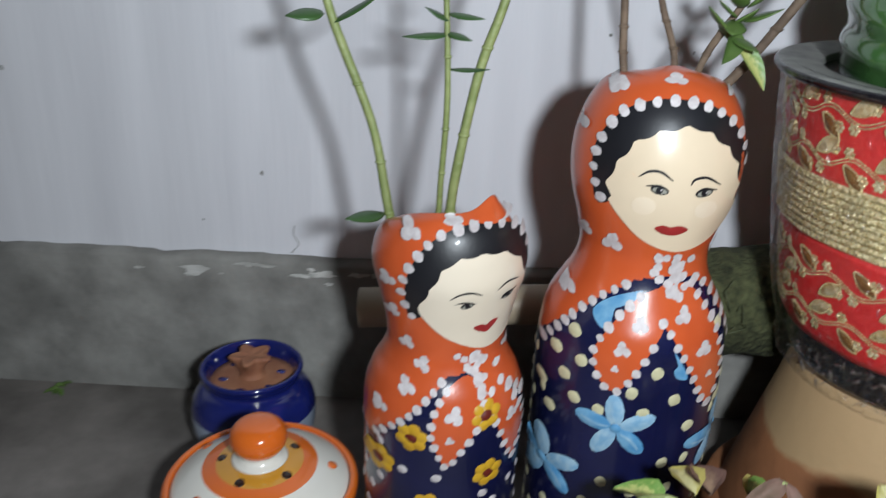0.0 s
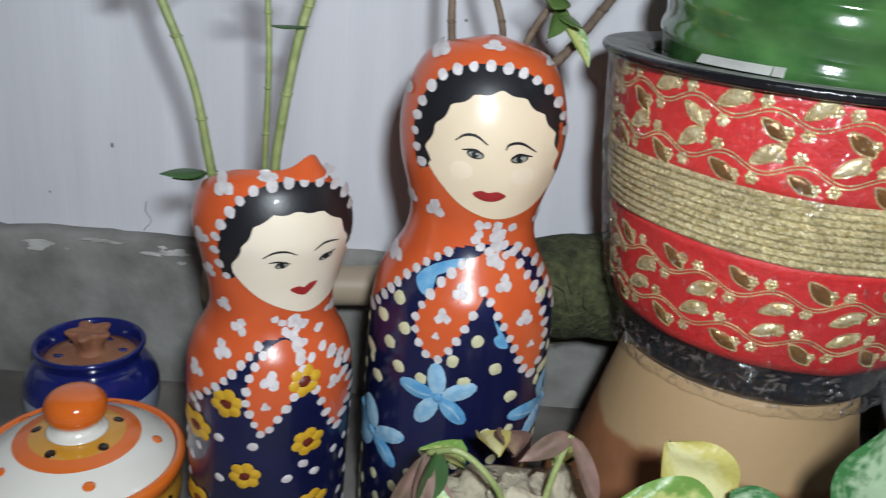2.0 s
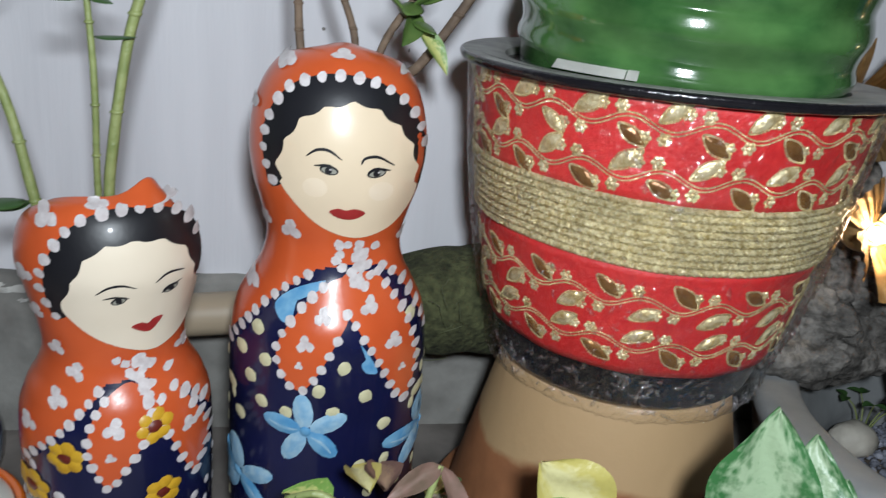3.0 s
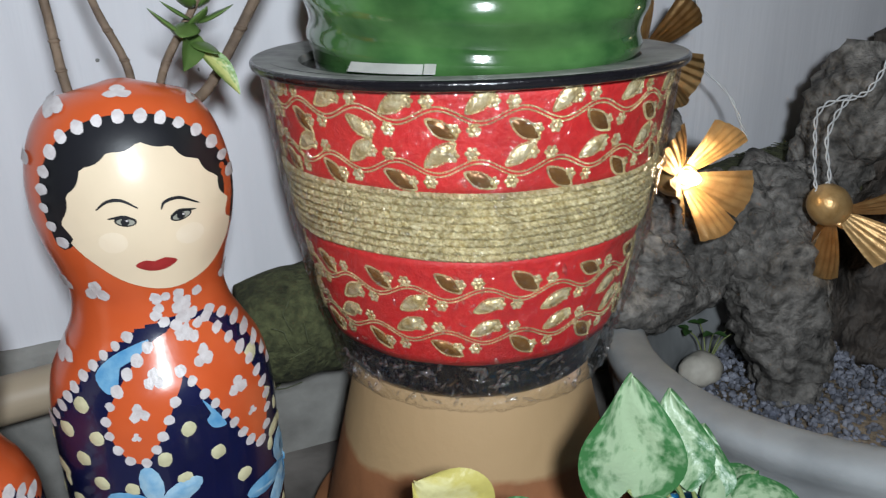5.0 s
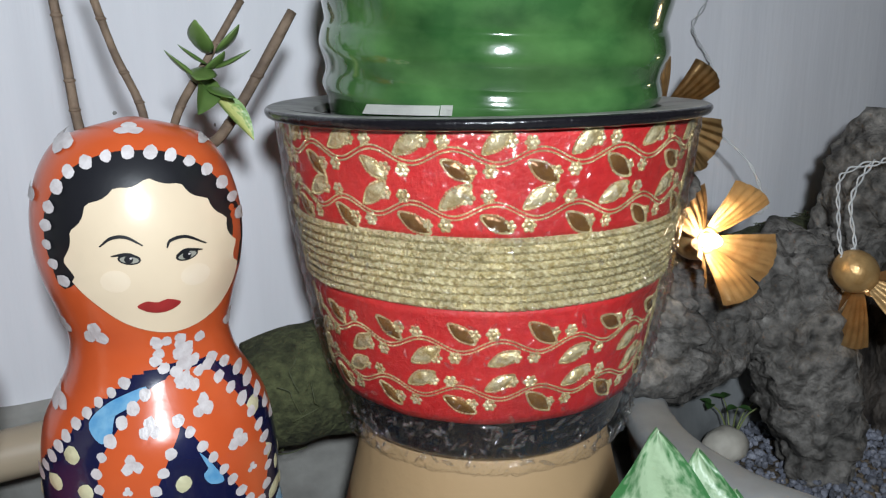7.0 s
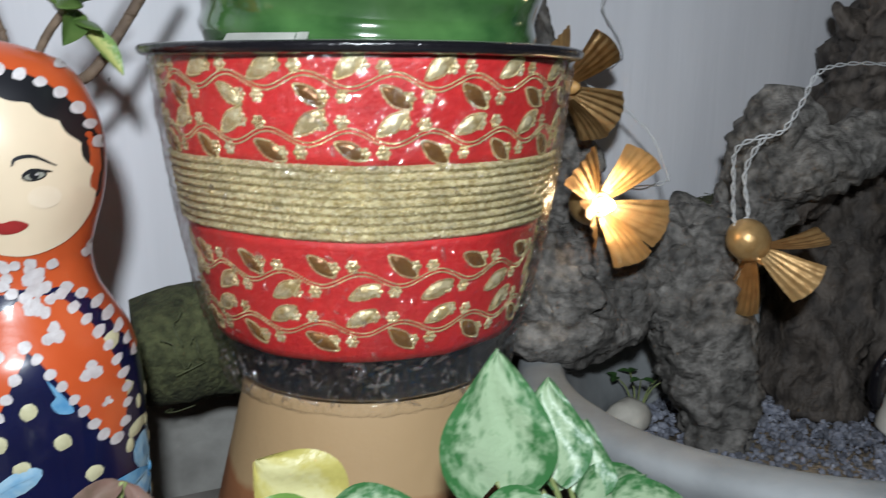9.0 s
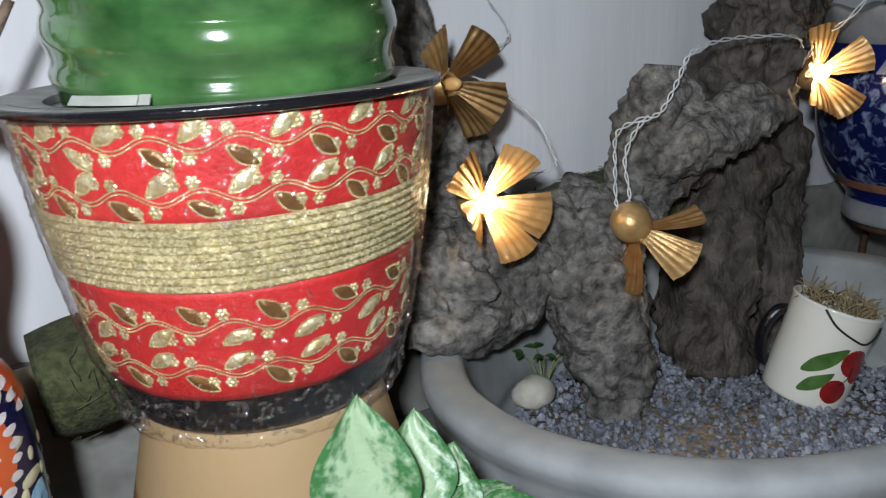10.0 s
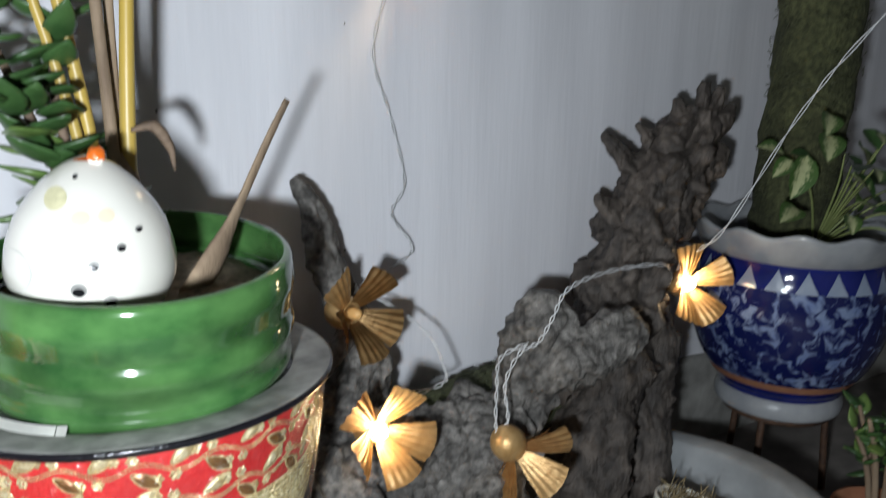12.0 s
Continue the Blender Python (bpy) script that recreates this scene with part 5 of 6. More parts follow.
def weed(x, y, z):
    random.seed(31)
    t = thing("weed_seedling", x, y, z, "small thin green weed growing in the gravel", "plant")
    for i in range(5):
        a = i * 1.4
        tip = Vector((0.020 * math.cos(a), 0.016 * math.sin(a), 0.030 + 0.012 * random.random()))
        part("stem", tube([(0, 0, -0.004), tip * 0.5 + Vector((0, 0, 0.006)), tip], [0.0008, 0.0007, 0.0005], 5), M_STEM, t)
        for s in (-1, 1):
            part("leaf", leaf(bmesh.new(), tip, tip + Vector((0.011 * math.cos(a + s), 0.011 * math.sin(a + s), 0.002)), (0, 0, 1), 0.008, "oval", 0.2, 0.2, 5, 4), M_JADE, t)
    return t


weed(0.525, 0.235, 0.034)


# ---- driftwood ----
def grey_driftwood():
    o = Vector((0.55, 0.17, 0.036))
    t = thing("grey_driftwood", *o, "weathered grey gnarled driftwood root resting on the planter", "driftwood")

    def limb(name, pts, radii, seed, rough=0.42, flat=1.0, n=52, mat=M_DRIFT):
        part(name, tube([Vector(p) - o for p in pts], radii, n, k=14, rough=rough, seed=seed, flat=flat), mat, t)

    limb("foot", [(0.553, 0.172, 0.028), (0.555, 0.180, 0.060), (0.550, 0.190, 0.105), (0.545, 0.205, 0.150), (0.55, 0.215, 0.185)], [0.024, 0.032, 0.038, 0.040, 0.030], 1.3)
    limb("root_mass", [(0.378, 0.225, 0.148), (0.400, 0.235, 0.150), (0.435, 0.243, 0.155), (0.480, 0.245, 0.160), (0.525, 0.230, 0.165), (0.570, 0.215, 0.178), (0.60, 0.210, 0.19)], [0.014, 0.036, 0.046, 0.047, 0.042, 0.038, 0.022], 4.1, 0.5, 1.0, 72)
    limb("underside", [(0.385, 0.205, 0.128), (0.42, 0.205, 0.122), (0.46, 0.21, 0.130), (0.50, 0.215, 0.145)], [0.010, 0.020, 0.026, 0.022], 9.2)
    limb("arm", [(0.455, 0.262, 0.190), (0.472, 0.275, 0.230), (0.474, 0.284, 0.270), (0.458, 0.290, 0.315), (0.447, 0.295, 0.350), (0.438, 0.298, 0.380), (0.425, 0.298, 0.404)], [0.032, 0.024, 0.017, 0.0145, 0.013, 0.010, 0.004], 6.6, 0.62)
    limb("twig", [(0.405, 0.255, 0.235), (0.43, 0.268, 0.245), (0.455, 0.275, 0.262), (0.47, 0.28, 0.27)], [0.006, 0.009, 0.011, 0.012], 7.7, 0.4, 1.0, 20)
    return t


grey_driftwood()


def dark_driftwood():
    o = Vector((0.70, 0.21, 0.034))
    t = thing("dark_driftwood", *o, "tall dark brown splintered driftwood stump standing in gravel", "driftwood")

    def limb(name, pts, radii, seed, rough=0.42, flat=1.0, n=52, mat=M_DARKWOOD):
        part(name, tube([Vector(p) - o for p in pts], radii, n, k=14, rough=rough, seed=seed, flat=flat), mat, t)

    limb("leg", [(0.680, 0.195, 0.024), (0.688, 0.205, 0.07), (0.708, 0.22, 0.13), (0.732, 0.235, 0.19), (0.752, 0.245, 0.24)], [0.040, 0.040, 0.042, 0.046, 0.040], 2.2)
    limb("leg", [(0.772, 0.190, 0.024), (0.778, 0.205, 0.08), (0.786, 0.225, 0.14), (0.794, 0.24, 0.20), (0.79, 0.25, 0.25)], [0.030, 0.026, 0.026, 0.034, 0.030], 5.4)
    limb("trunk", [(0.750, 0.245, 0.205), (0.772, 0.255, 0.26), (0.795, 0.262, 0.315), (0.820, 0.262, 0.365), (0.850, 0.258, 0.41), (0.868, 0.254, 0.452)], [0.050, 0.062, 0.058, 0.050, 0.050, 0.026], 3.1, 0.6, 0.7, 72)
    for i, (a, b, r) in enumerate((((0.800, 0.262, 0.37), (0.762, 0.285, 0.430), 0.014), ((0.785, 0.26, 0.325), (0.735, 0.262, 0.367), 0.015), ((0.82, 0.262, 0.40), (0.795, 0.270, 0.440), 0.010), ((0.865, 0.255, 0.42), (0.872, 0.250, 0.484), 0.013), ((0.87, 0.255, 0.41), (0.915, 0.245, 0.458), 0.015), ((0.87, 0.256, 0.385), (0.908, 0.248, 0.415), 0.017), ((0.85, 0.257, 0.42), (0.842, 0.262, 0.466), 0.014), ((0.845, 0.26, 0.335), (0.890, 0.25, 0.365), 0.014), ((0.875, 0.254, 0.425), (0.895, 0.248, 0.478), 0.012))):
        a, b = Vector(a), Vector(b)
        limb("splinter", [a, a.lerp(b, 0.5) + Vector((0.003, 0, 0.002)), b], [r * 1.8, r * 1.15, r * 0.45], 11 + i * 1.7, 0.7, 0.7, 26)
    limb("burl", [(0.605, 0.225, 0.170), (0.612, 0.215, 0.205), (0.620, 0.210, 0.245), (0.625, 0.208, 0.275), (0.628, 0.208, 0.300)], [0.026, 0.028, 0.030, 0.028, 0.014], 8.3, 0.5, 1.0, 52, M_DRIFT)
    limb("shelf_knot", [(0.600, 0.195, 0.225), (0.630, 0.180, 0.243), (0.665, 0.172, 0.254), (0.695, 0.172, 0.262), (0.715, 0.178, 0.258)], [0.016, 0.026, 0.024, 0.022, 0.010], 10.1, 0.5, 0.75, 40, M_DRIFT)
    limb("bridge", [(0.625, 0.21, 0.215), (0.66, 0.225, 0.22), (0.70, 0.24, 0.225), (0.74, 0.25, 0.235)], [0.028, 0.030, 0.034, 0.030], 12.9)
    return t


dark_driftwood()


# ---- flower lamps on their wire ----
def petal_mesh(length, w0, w1, ridges):
    bm = bmesh.new()
    rows, cols = 8, ridges * 4
    grid = []
    for i in range(rows + 1):
        s = i / rows
        w = w0 + (w1 - w0) * s**0.8
        row = []
        for j in range(cols + 1):
            c = 2 * j / cols - 1
            end = 1 - 0.10 * (abs(c) ** 2) * s
            z = 0.0008 * s * math.cos(2 * math.pi * ridges * j / cols) - 0.0035 * c * c * s + 0.004 * math.sin(math.pi * s * 0.6)
            row.append(bm.verts.new((length * s * end, c * w / 2, z)))
        grid.append(row)
    for p, q in zip(grid, grid[1:]):
        for j in range(cols):
            bm.faces.new((p[j], p[j + 1], q[j + 1], q[j]))
    bmesh.ops.solidify(bm, geom=bm.faces[:], thickness=0.0005)
    return bm


def flower_lamp(label, glass):
    t = new("flower_lamp")
    t.empty_display_size = 0.02
    tagged(t, label, "string light", "flower lamps on the wire")
    cap = [(0.0028, -0.027), (0.0068, -0.0262), (0.0122, -0.021), (0.0148, -0.013), (0.0135, -0.005), (0.0098, 0.0), (0.0085, 0.001), (0.0065, -0.001), (0.0060, -0.010)]
    part("cap", lathe([tuple(p) for p in smooth_line(cap, 3)], 32), M_LAMPGOLD, t, "round gold cap")
    bulb = bmesh.new()
    lathe([(0.0, -0.004), (0.0042, -0.003), (0.0050, 0.003), (0.0044, 0.008), (0.0022, 0.0115), (0.0, 0.012)], 20, None, bulb)
    part("bulb", bulb, glass, t, "small warm bulb")
    for i in range(5):
        ob = part("petal", petal_mesh(0.040, 0.010, 0.034, 5), M_LAMPGOLD, t)
        ob.matrix_basis = Matrix.Rotation(math.radians(72 * i + 12 + 9 * math.sin(i * 2.7)), 4, "Z") @ Matrix.Translation((0.0075, 0, 0.0)) @ Matrix.Rotation(math.radians(-34 + 12 * math.sin(i * 2.1)), 4, "Y") @ Matrix.Rotation(math.radians(9 * math.sin(i * 3.3)), 4, "X")
    return t


def aim(place, way, roll):
    return Matrix.Translation(place) @ Vector(way).to_track_quat("Z", "Y").to_matrix().to_4x4() @ Matrix.Rotation(math.radians(roll), 4, "Z")


LAMPS = [((0.4425, 0.188, 0.2215), (0.02, -0.98, 0.10), 48), ((0.453, 0.252, 0.297), (0.22, -0.95, 0.12), 40), ((0.556, 0.156, 0.186), (0.62, -0.22, -0.72), 20), ((0.824, 0.212, 0.278), (-0.28, -0.94, 0.18), 10), ((0.537, 0.300, 0.584), (0.05, -0.95, 0.25), 50)]
lit = flower_lamp("gold pleated-petal flower lamp glowing warm on the wire", M_BULB)
lit.matrix_basis = aim(*LAMPS[0])
dim = flower_lamp("gold pleated-petal flower lamp with an unlit bulb on the wire", M_BULBDIM)
dim.matrix_basis = aim(*LAMPS[1])
for source, row in ((dim, LAMPS[2]), (lit, LAMPS[3]), (lit, LAMPS[4])):
    copy_thing(source, aim(*row))
# the third bulb is unlit: its weak light is added for a warm highlight
for (place, way, _), power in zip(LAMPS, (0.055, 0.0, 0.012, 0.055, 0.12)):
    if power:
        lamp = new("bulb_light", bpy.data.lights.new("bulb_light", "POINT"))
        lamp.location = Vector(place) + Vector(way).normalized() * 0.020
        lamp.data.energy, lamp.data.shadow_soft_size, lamp.data.color = power, 0.006, (1.0, 0.76, 0.46)


def wire(runs, label, thick=0.00062):
    o = Vector(runs[0][0])
    t = thing("light_wire", *o, label, "wire", "wires between the flower lamps")
    for pts in runs:
        line = [Vector(p) - o for p in smooth_line(pts, 10)]
        for ph, m in ((0.0, M_WIRE), (math.pi, M_WIRE)):
            q = [p + Vector((math.cos(i * 0.8 + ph), math.sin(i * 0.8 + ph), math.sin(i * 0.8 + ph))) * 0.0011 for i, p in enumerate(line)]
            part("strand", tube(q, [thick] * len(q), 6, k=2), m, t)
    return t


wire([[(0.448, 0.276, 0.295), (0.485, 0.275, 0.300), (0.525, 0.25, 0.268), (0.534, 0.235, 0.240), (0.528, 0.226, 0.228), (0.48, 0.222, 0.224), (0.442, 0.214, 0.222)]], "thin twisted pale wire between two gold flower lamps")
wire([[(0.541, 0.160, 0.205), (0.540, 0.165, 0.207), (0.551, 0.180, 0.232), (0.562, 0.19, 0.256), (0.588, 0.186, 0.266)], [(0.541, 0.160, 0.205), (0.552, 0.165, 0.213), (0.556, 0.175, 0.240), (0.575, 0.18, 0.262), (0.590, 0.175, 0.270), (0.602, 0.172, 0.290), (0.618, 0.175, 0.310), (0.65, 0.18, 0.317), (0.70, 0.185, 0.318), (0.76, 0.188, 0.312), (0.819, 0.235, 0.276)]], "looped pale twisted wire draped over the driftwood")
wire([[(0.819, 0.235, 0.276), (0.822, 0.210, 0.310), (0.836, 0.18, 0.345), (0.895, 0.15, 0.46), (0.926, 0.10, 0.549), (1.05, -0.05, 0.80), (1.5, -0.4, 1.4), (2.399, -0.8, 2.1)]], "pale twisted wire rising towards the wall")
wire([[(0.448, 0.276, 0.295), (0.49, 0.30, 0.305), (0.545, 0.315, 0.320), (0.548, 0.318, 0.335), (0.530, 0.32, 0.362), (0.545, 0.322, 0.39), (0.53, 0.322, 0.45), (0.513, 0.323, 0.505), (0.528, 0.323, 0.56), (0.545, 0.318, 0.578)]], "thin wire hanging down the wall", 0.0005)


# ---- cherry mug ----
def mug():
    t = new("cherry_mug")
    t.empty_display_size = 0.02
    t.matrix_basis = Matrix.Translation((0.699, 0.113, 0.030)) @ Matrix.Rotation(math.radians(-40), 4, "Z") @ Matrix.Rotation(math.radians(16), 4, "Y") @ Matrix.Rotation(math.radians(-3), 4, "X")
    tagged(t, "tilted white ceramic mug with red cherries, filled with straw", "mug")
    prof = [(0.024, 0.0), (0.0300, 0.001), (0.0325, 0.006), (0.0335, 0.03), (0.0335, 0.055), (0.0345, 0.078), (0.0352, 0.083), (0.0340, 0.0845), (0.0322, 0.083), (0.0315, 0.07), (0.01, 0.066)]
    line = [tuple(p) for p in smooth_line(prof, 4)]
    body = part("body", lathe(line, 64), M_WHITEG, t)
    skin = Skin(line[:24], math.radians(8))
    for u, v, s in ((0.0145, 0.046, 0.0125), (0.0215, 0.037, 0.0095), (0.006, 0.020, 0.0112)):
        bm = bmesh.new()
        skin.oval(bm, u, v, s, s, 0, 0.0003, 0.0003, n=20, rings=4)
        part("printed_cherry", bm, M_CHERRY, body)
    for pts in ([(-0.022, 0.030), (-0.017, 0.044), (-0.004, 0.054), (0.005, 0.057), (0.001, 0.046), (-0.010, 0.035)], [(-0.020, 0.014), (-0.016, 0.026), (-0.006, 0.033), (0.001, 0.035), (-0.004, 0.023), (-0.012, 0.016)]):
        bm = bmesh.new()
        o = rounded(pts, 4)
        skin.blob(bm, np.mean(o, axis=0), o, 0, 0.0003, rings=4)
        part("printed_leaf", bm, M_LEAFPRINT, body)
    bm = bmesh.new()
    skin.stroke(bm, [(0.013, 0.044), (0.013, 0.034), (0.007, 0.026)], 0.0012, 0, 0.0008)
    part("printed_stalk", bm, M_DOTG, body)
    bm = tube([skin.place(x, z, 0.0012) for x, z in ((-0.022, 0.083), (-0.012, 0.073), (0.004, 0.066), (0.016, 0.064), (0.025, 0.071), (0.031, 0.075))], [0.0009] * 6, 8)
    part("wire_tie", bm, M_WIRE2, t, "thin black wire")
    # handle coloured black to stand in for the shadow in its opening
    bm = tube([(-0.030, 0.008, 0.066), (-0.040, 0.006, 0.062), (-0.045, 0.005, 0.044), (-0.040, 0.006, 0.024), (-0.031, 0.008, 0.018)], [0.0045, 0.005, 0.005, 0.005, 0.0045], 12)
    part("handle", bm, M_BLACK, t, "mug handle, black for the shade in its opening")
    random.seed(8)
    bm = bmesh.new()
    for _ in range(120):
        a, r = random.uniform(0, 6.28), 0.030 * math.sqrt(random.random())
        c = Vector((r * math.cos(a), r * math.sin(a), 0.079))
        d = Vector((random.uniform(-1, 1), random.uniform(-1, 1), random.uniform(0.1, 1.0))).normalized() * random.uniform(0.012, 0.026)
        tube([c, c + d * 0.5 + Vector((0, 0, 0.003)), c + d], [0.0005, 0.0006, 0.0004], 4, bm=bm, k=2)
    tagged(part("straw_filling", bm, M_STRAW, t, "brown straw"), kind="stuff")
    return t


mug()


# ---- blue and white pot on its stand ----
M_RIMGLAZE = material("grey_white_glaze", (0.42, 0.43, 0.44), (0.32, 0.33, 0.35), rough=0.25, scale=40, coat=0.4)
BX, BY = 0.99, 0.20


def cobalt_pattern():
    m = material("blue_white_glaze", (0.26, 0.33, 0.50), (0.16, 0.22, 0.42), rough=0.12, scale=60, coat=0.6)
    n, l = m.node_tree.nodes, m.node_tree.links
    p = n["Principled BSDF"]
    tc, vor, noi, ramp, mix = (n.new(k) for k in ("ShaderNodeTexCoord", "ShaderNodeTexVoronoi", "ShaderNodeTexNoise", "ShaderNodeValToRGB", "ShaderNodeMix"))
    old = p.inputs["Base Color"].links[0].from_socket
    noi.inputs["Scale"].default_value, noi.inputs["Detail"].default_value, noi.inputs["Distortion"].default_value = 75, 4, 0.8
    l.new(tc.outputs["Object"], noi.inputs["Vector"])
    n.remove(vor)
    ramp.color_ramp.elements[0].position, ramp.color_ramp.elements[1].position = 0.49, 0.62
    l.new(noi.outputs["Fac"], ramp.inputs[0])
    mix.data_type = "RGBA"
    l.new(ramp.outputs[0], mix.inputs["Factor"])
    mix.inputs["A"].default_value = (0.007, 0.011, 0.07, 1)
    l.new(old, mix.inputs["B"])
    l.new(mix.outputs["Result"], p.inputs["Base Color"])
    return m


def blue_white_pot():
    t = thing("blue_white_pot", BX, BY, 0.114, "blue and white porcelain pot with a scalloped pale rim", "flower pot")
    prof = [(0.050, 0.0), (0.064, 0.001), (0.0665, 0.010), (0.064, 0.022), (0.070, 0.032), (0.086, 0.055), (0.097, 0.085), (0.1005, 0.115), (0.098, 0.145), (0.0945, 0.160), (0.0935, 0.172)]
    line = [(p[0] * 1.07, p[1] * 1.1) for p in smooth_line(prof, 5)]
    def zone(j):
        z = line[j][1] / 1.1
        return 0 if z < 0.022 else 3 if z < 0.034 else 2 if z < 0.042 else 1 if z < 0.140 else 3
    body = part("body", lathe(line, 96, index_of=zone), [M_RIMGLAZE, cobalt_pattern(), M_CLAY, M_COBALT], t)
    rim = [(0.0930, 0.168), (0.0985, 0.176), (0.104, 0.190), (0.1055, 0.197), (0.102, 0.1985), (0.095, 0.188), (0.088, 0.172), (0.084, 0.15), (0.03, 0.15)]
    part("rim", lathe([(p[0] * 1.07, p[1] * 1.1) for p in smooth_line(rim, 4)], 120, lambda a, r, z: (r * (1 + 0.018 * math.sin(a * 12) * max(0, (z - 0.187) / 0.03)), z + 0.003 * math.sin(a * 12 + 0.6) * max(0, (z - 0.192) / 0.025))), M_RIMGLAZE, t, "scalloped pale rim")
    skin = Skin(line)
    for i in range(22):
        a = 2 * math.pi * i / 22
        bm = bmesh.new()
        o = [(a - 0.11, 0.159), (a - 0.055, 0.159), (a, 0.159), (a + 0.055, 0.159), (a + 0.11, 0.159), (a + 0.055, 0.170), (a, 0.182), (a - 0.055, 0.170)]
        skin.blob(bm, (a, 0.165), o, 0, 0.0005, rings=2, turned=True)
        part("painted_triangle", bm, M_GLAZEW, body)
    return t


blue_white_pot()


def stand():
    t = thing("plant_stand", BX, BY, 0, "low rusty iron plant stand with three legs", "plant stand")
    bm = bmesh.new()
    ring = [(0.058 * math.cos(a), 0.058 * math.sin(a), 0.1095) for a in np.linspace(0, 2 * math.pi, 33)]
    tube(ring, [0.0042] * 33, 8, bm=bm, k=2)
    part("ring", bm, M_RUST, t)
    for a in (200, 320, 80):
        c, s = math.cos(math.radians(a)), math.sin(math.radians(a))
        part("leg", tube([(0.058 * c, 0.058 * s, 0.109), (0.062 * c, 0.062 * s, 0.05), (0.066 * c, 0.066 * s, 0.0)], [0.0042] * 3, 8), M_RUST, t)
    return t


stand()
_s = bmesh.new()
lathe([(0.0, -0.008), (0.085, -0.008), (0.0852, 0.0), (0.05, 0.006), (0.0, 0.008)], 48, None, _s)
_s = part("pot_compost", _s, M_SOIL)
_s.matrix_basis = pose(BX, BY, 0.293)
tagged(_s, "dark compost in the blue and white pot", "soil", kind="stuff")
moss_pole("standing_moss_pole", (1.015, 0.225, 0.302), (1.075, 0.245, 0.86), 0.046, 0, "tall moss pole standing in the blue and white pot", 3)


def pothos():
    random.seed(44)
    o = Vector((1.0, 0.17, 0.304))
    t = thing("pothos_plant", *o, "variegated pothos with pale green leaves round a moss pole", "plant")
    for i in range(34):
        a = random.uniform(math.pi * 0.85, math.pi * 2.15)
        r, h = random.uniform(0.03, 0.085), random.uniform(0.02, 0.15)
        c = Vector((r * math.cos(a) + 0.012 * h / 0.1, r * math.sin(a), h))
        d = Vector((math.cos(a) + random.uniform(-0.7, 0.7), math.sin(a) - 0.3, random.uniform(-0.7, 0.35))).normalized()
        length = random.uniform(0.030, 0.052)
        part("leaf", leaf(bmesh.new(), c, c + d * length, (random.uniform(-0.4, 0.2), -0.5, 0.8), length * 0.62, "oval", 0.18, 0.2), M_POTHOS if random.random() < 0.55 else M_JADE, t)
        if i % 2 == 0:
            part("stalk", tube([(0.01, 0.02, -0.004), c * 0.5 + Vector((0, 0, 0.015)), c], [0.0016, 0.0013, 0.001], 6), M_STEM, t)
    return t


pothos()


def bushy_jade(x, y):
    random.seed(45)
    p = thing("small_clay_pot", x, y, 0, "small plain terracotta pot on the floor", "flower pot")
    part("body", lathe([(0.030, 0.0), (0.034, 0.002), (0.044, 0.052), (0.049, 0.054), (0.050, 0.068), (0.046, 0.069), (0.043, 0.058), (0.01, 0.056)], 48), M_CLAY, p)
    t = thing("bushy_jade_plant", x, y, 0.0575, "bushy jade plant with rounded grey-green leaves", "plant")
    for i in range(11):
        a = i * 0.571
        top = Vector((0.038 * math.cos(a), 0.038 * math.sin(a), random.uniform(0.06, 0.125)))
        line = [(0.012 * math.cos(a), 0.012 * math.sin(a), -0.003), tuple(top * 0.6), tuple(top)]
        part("stem", tube(line, [0.0035, 0.003, 0.0022], 8, rough=0.2), M_SHEATH, t)
        for k in range(7):
            c = top * random.uniform(0.6, 1.0)
            d = Vector((random.uniform(-1, 1), random.uniform(-1, 1), random.uniform(-0.2, 0.8))).normalized()
            part("leaf", fat_leaf(bmesh.new(), c, c + d * random.uniform(0.018, 0.028), (0.1, 0.2, 1), 0.017, 0.005), M_JADEL if random.random() < 0.5 else M_JADE, t)
    return t


bushy_jade(0.935, 0.035)


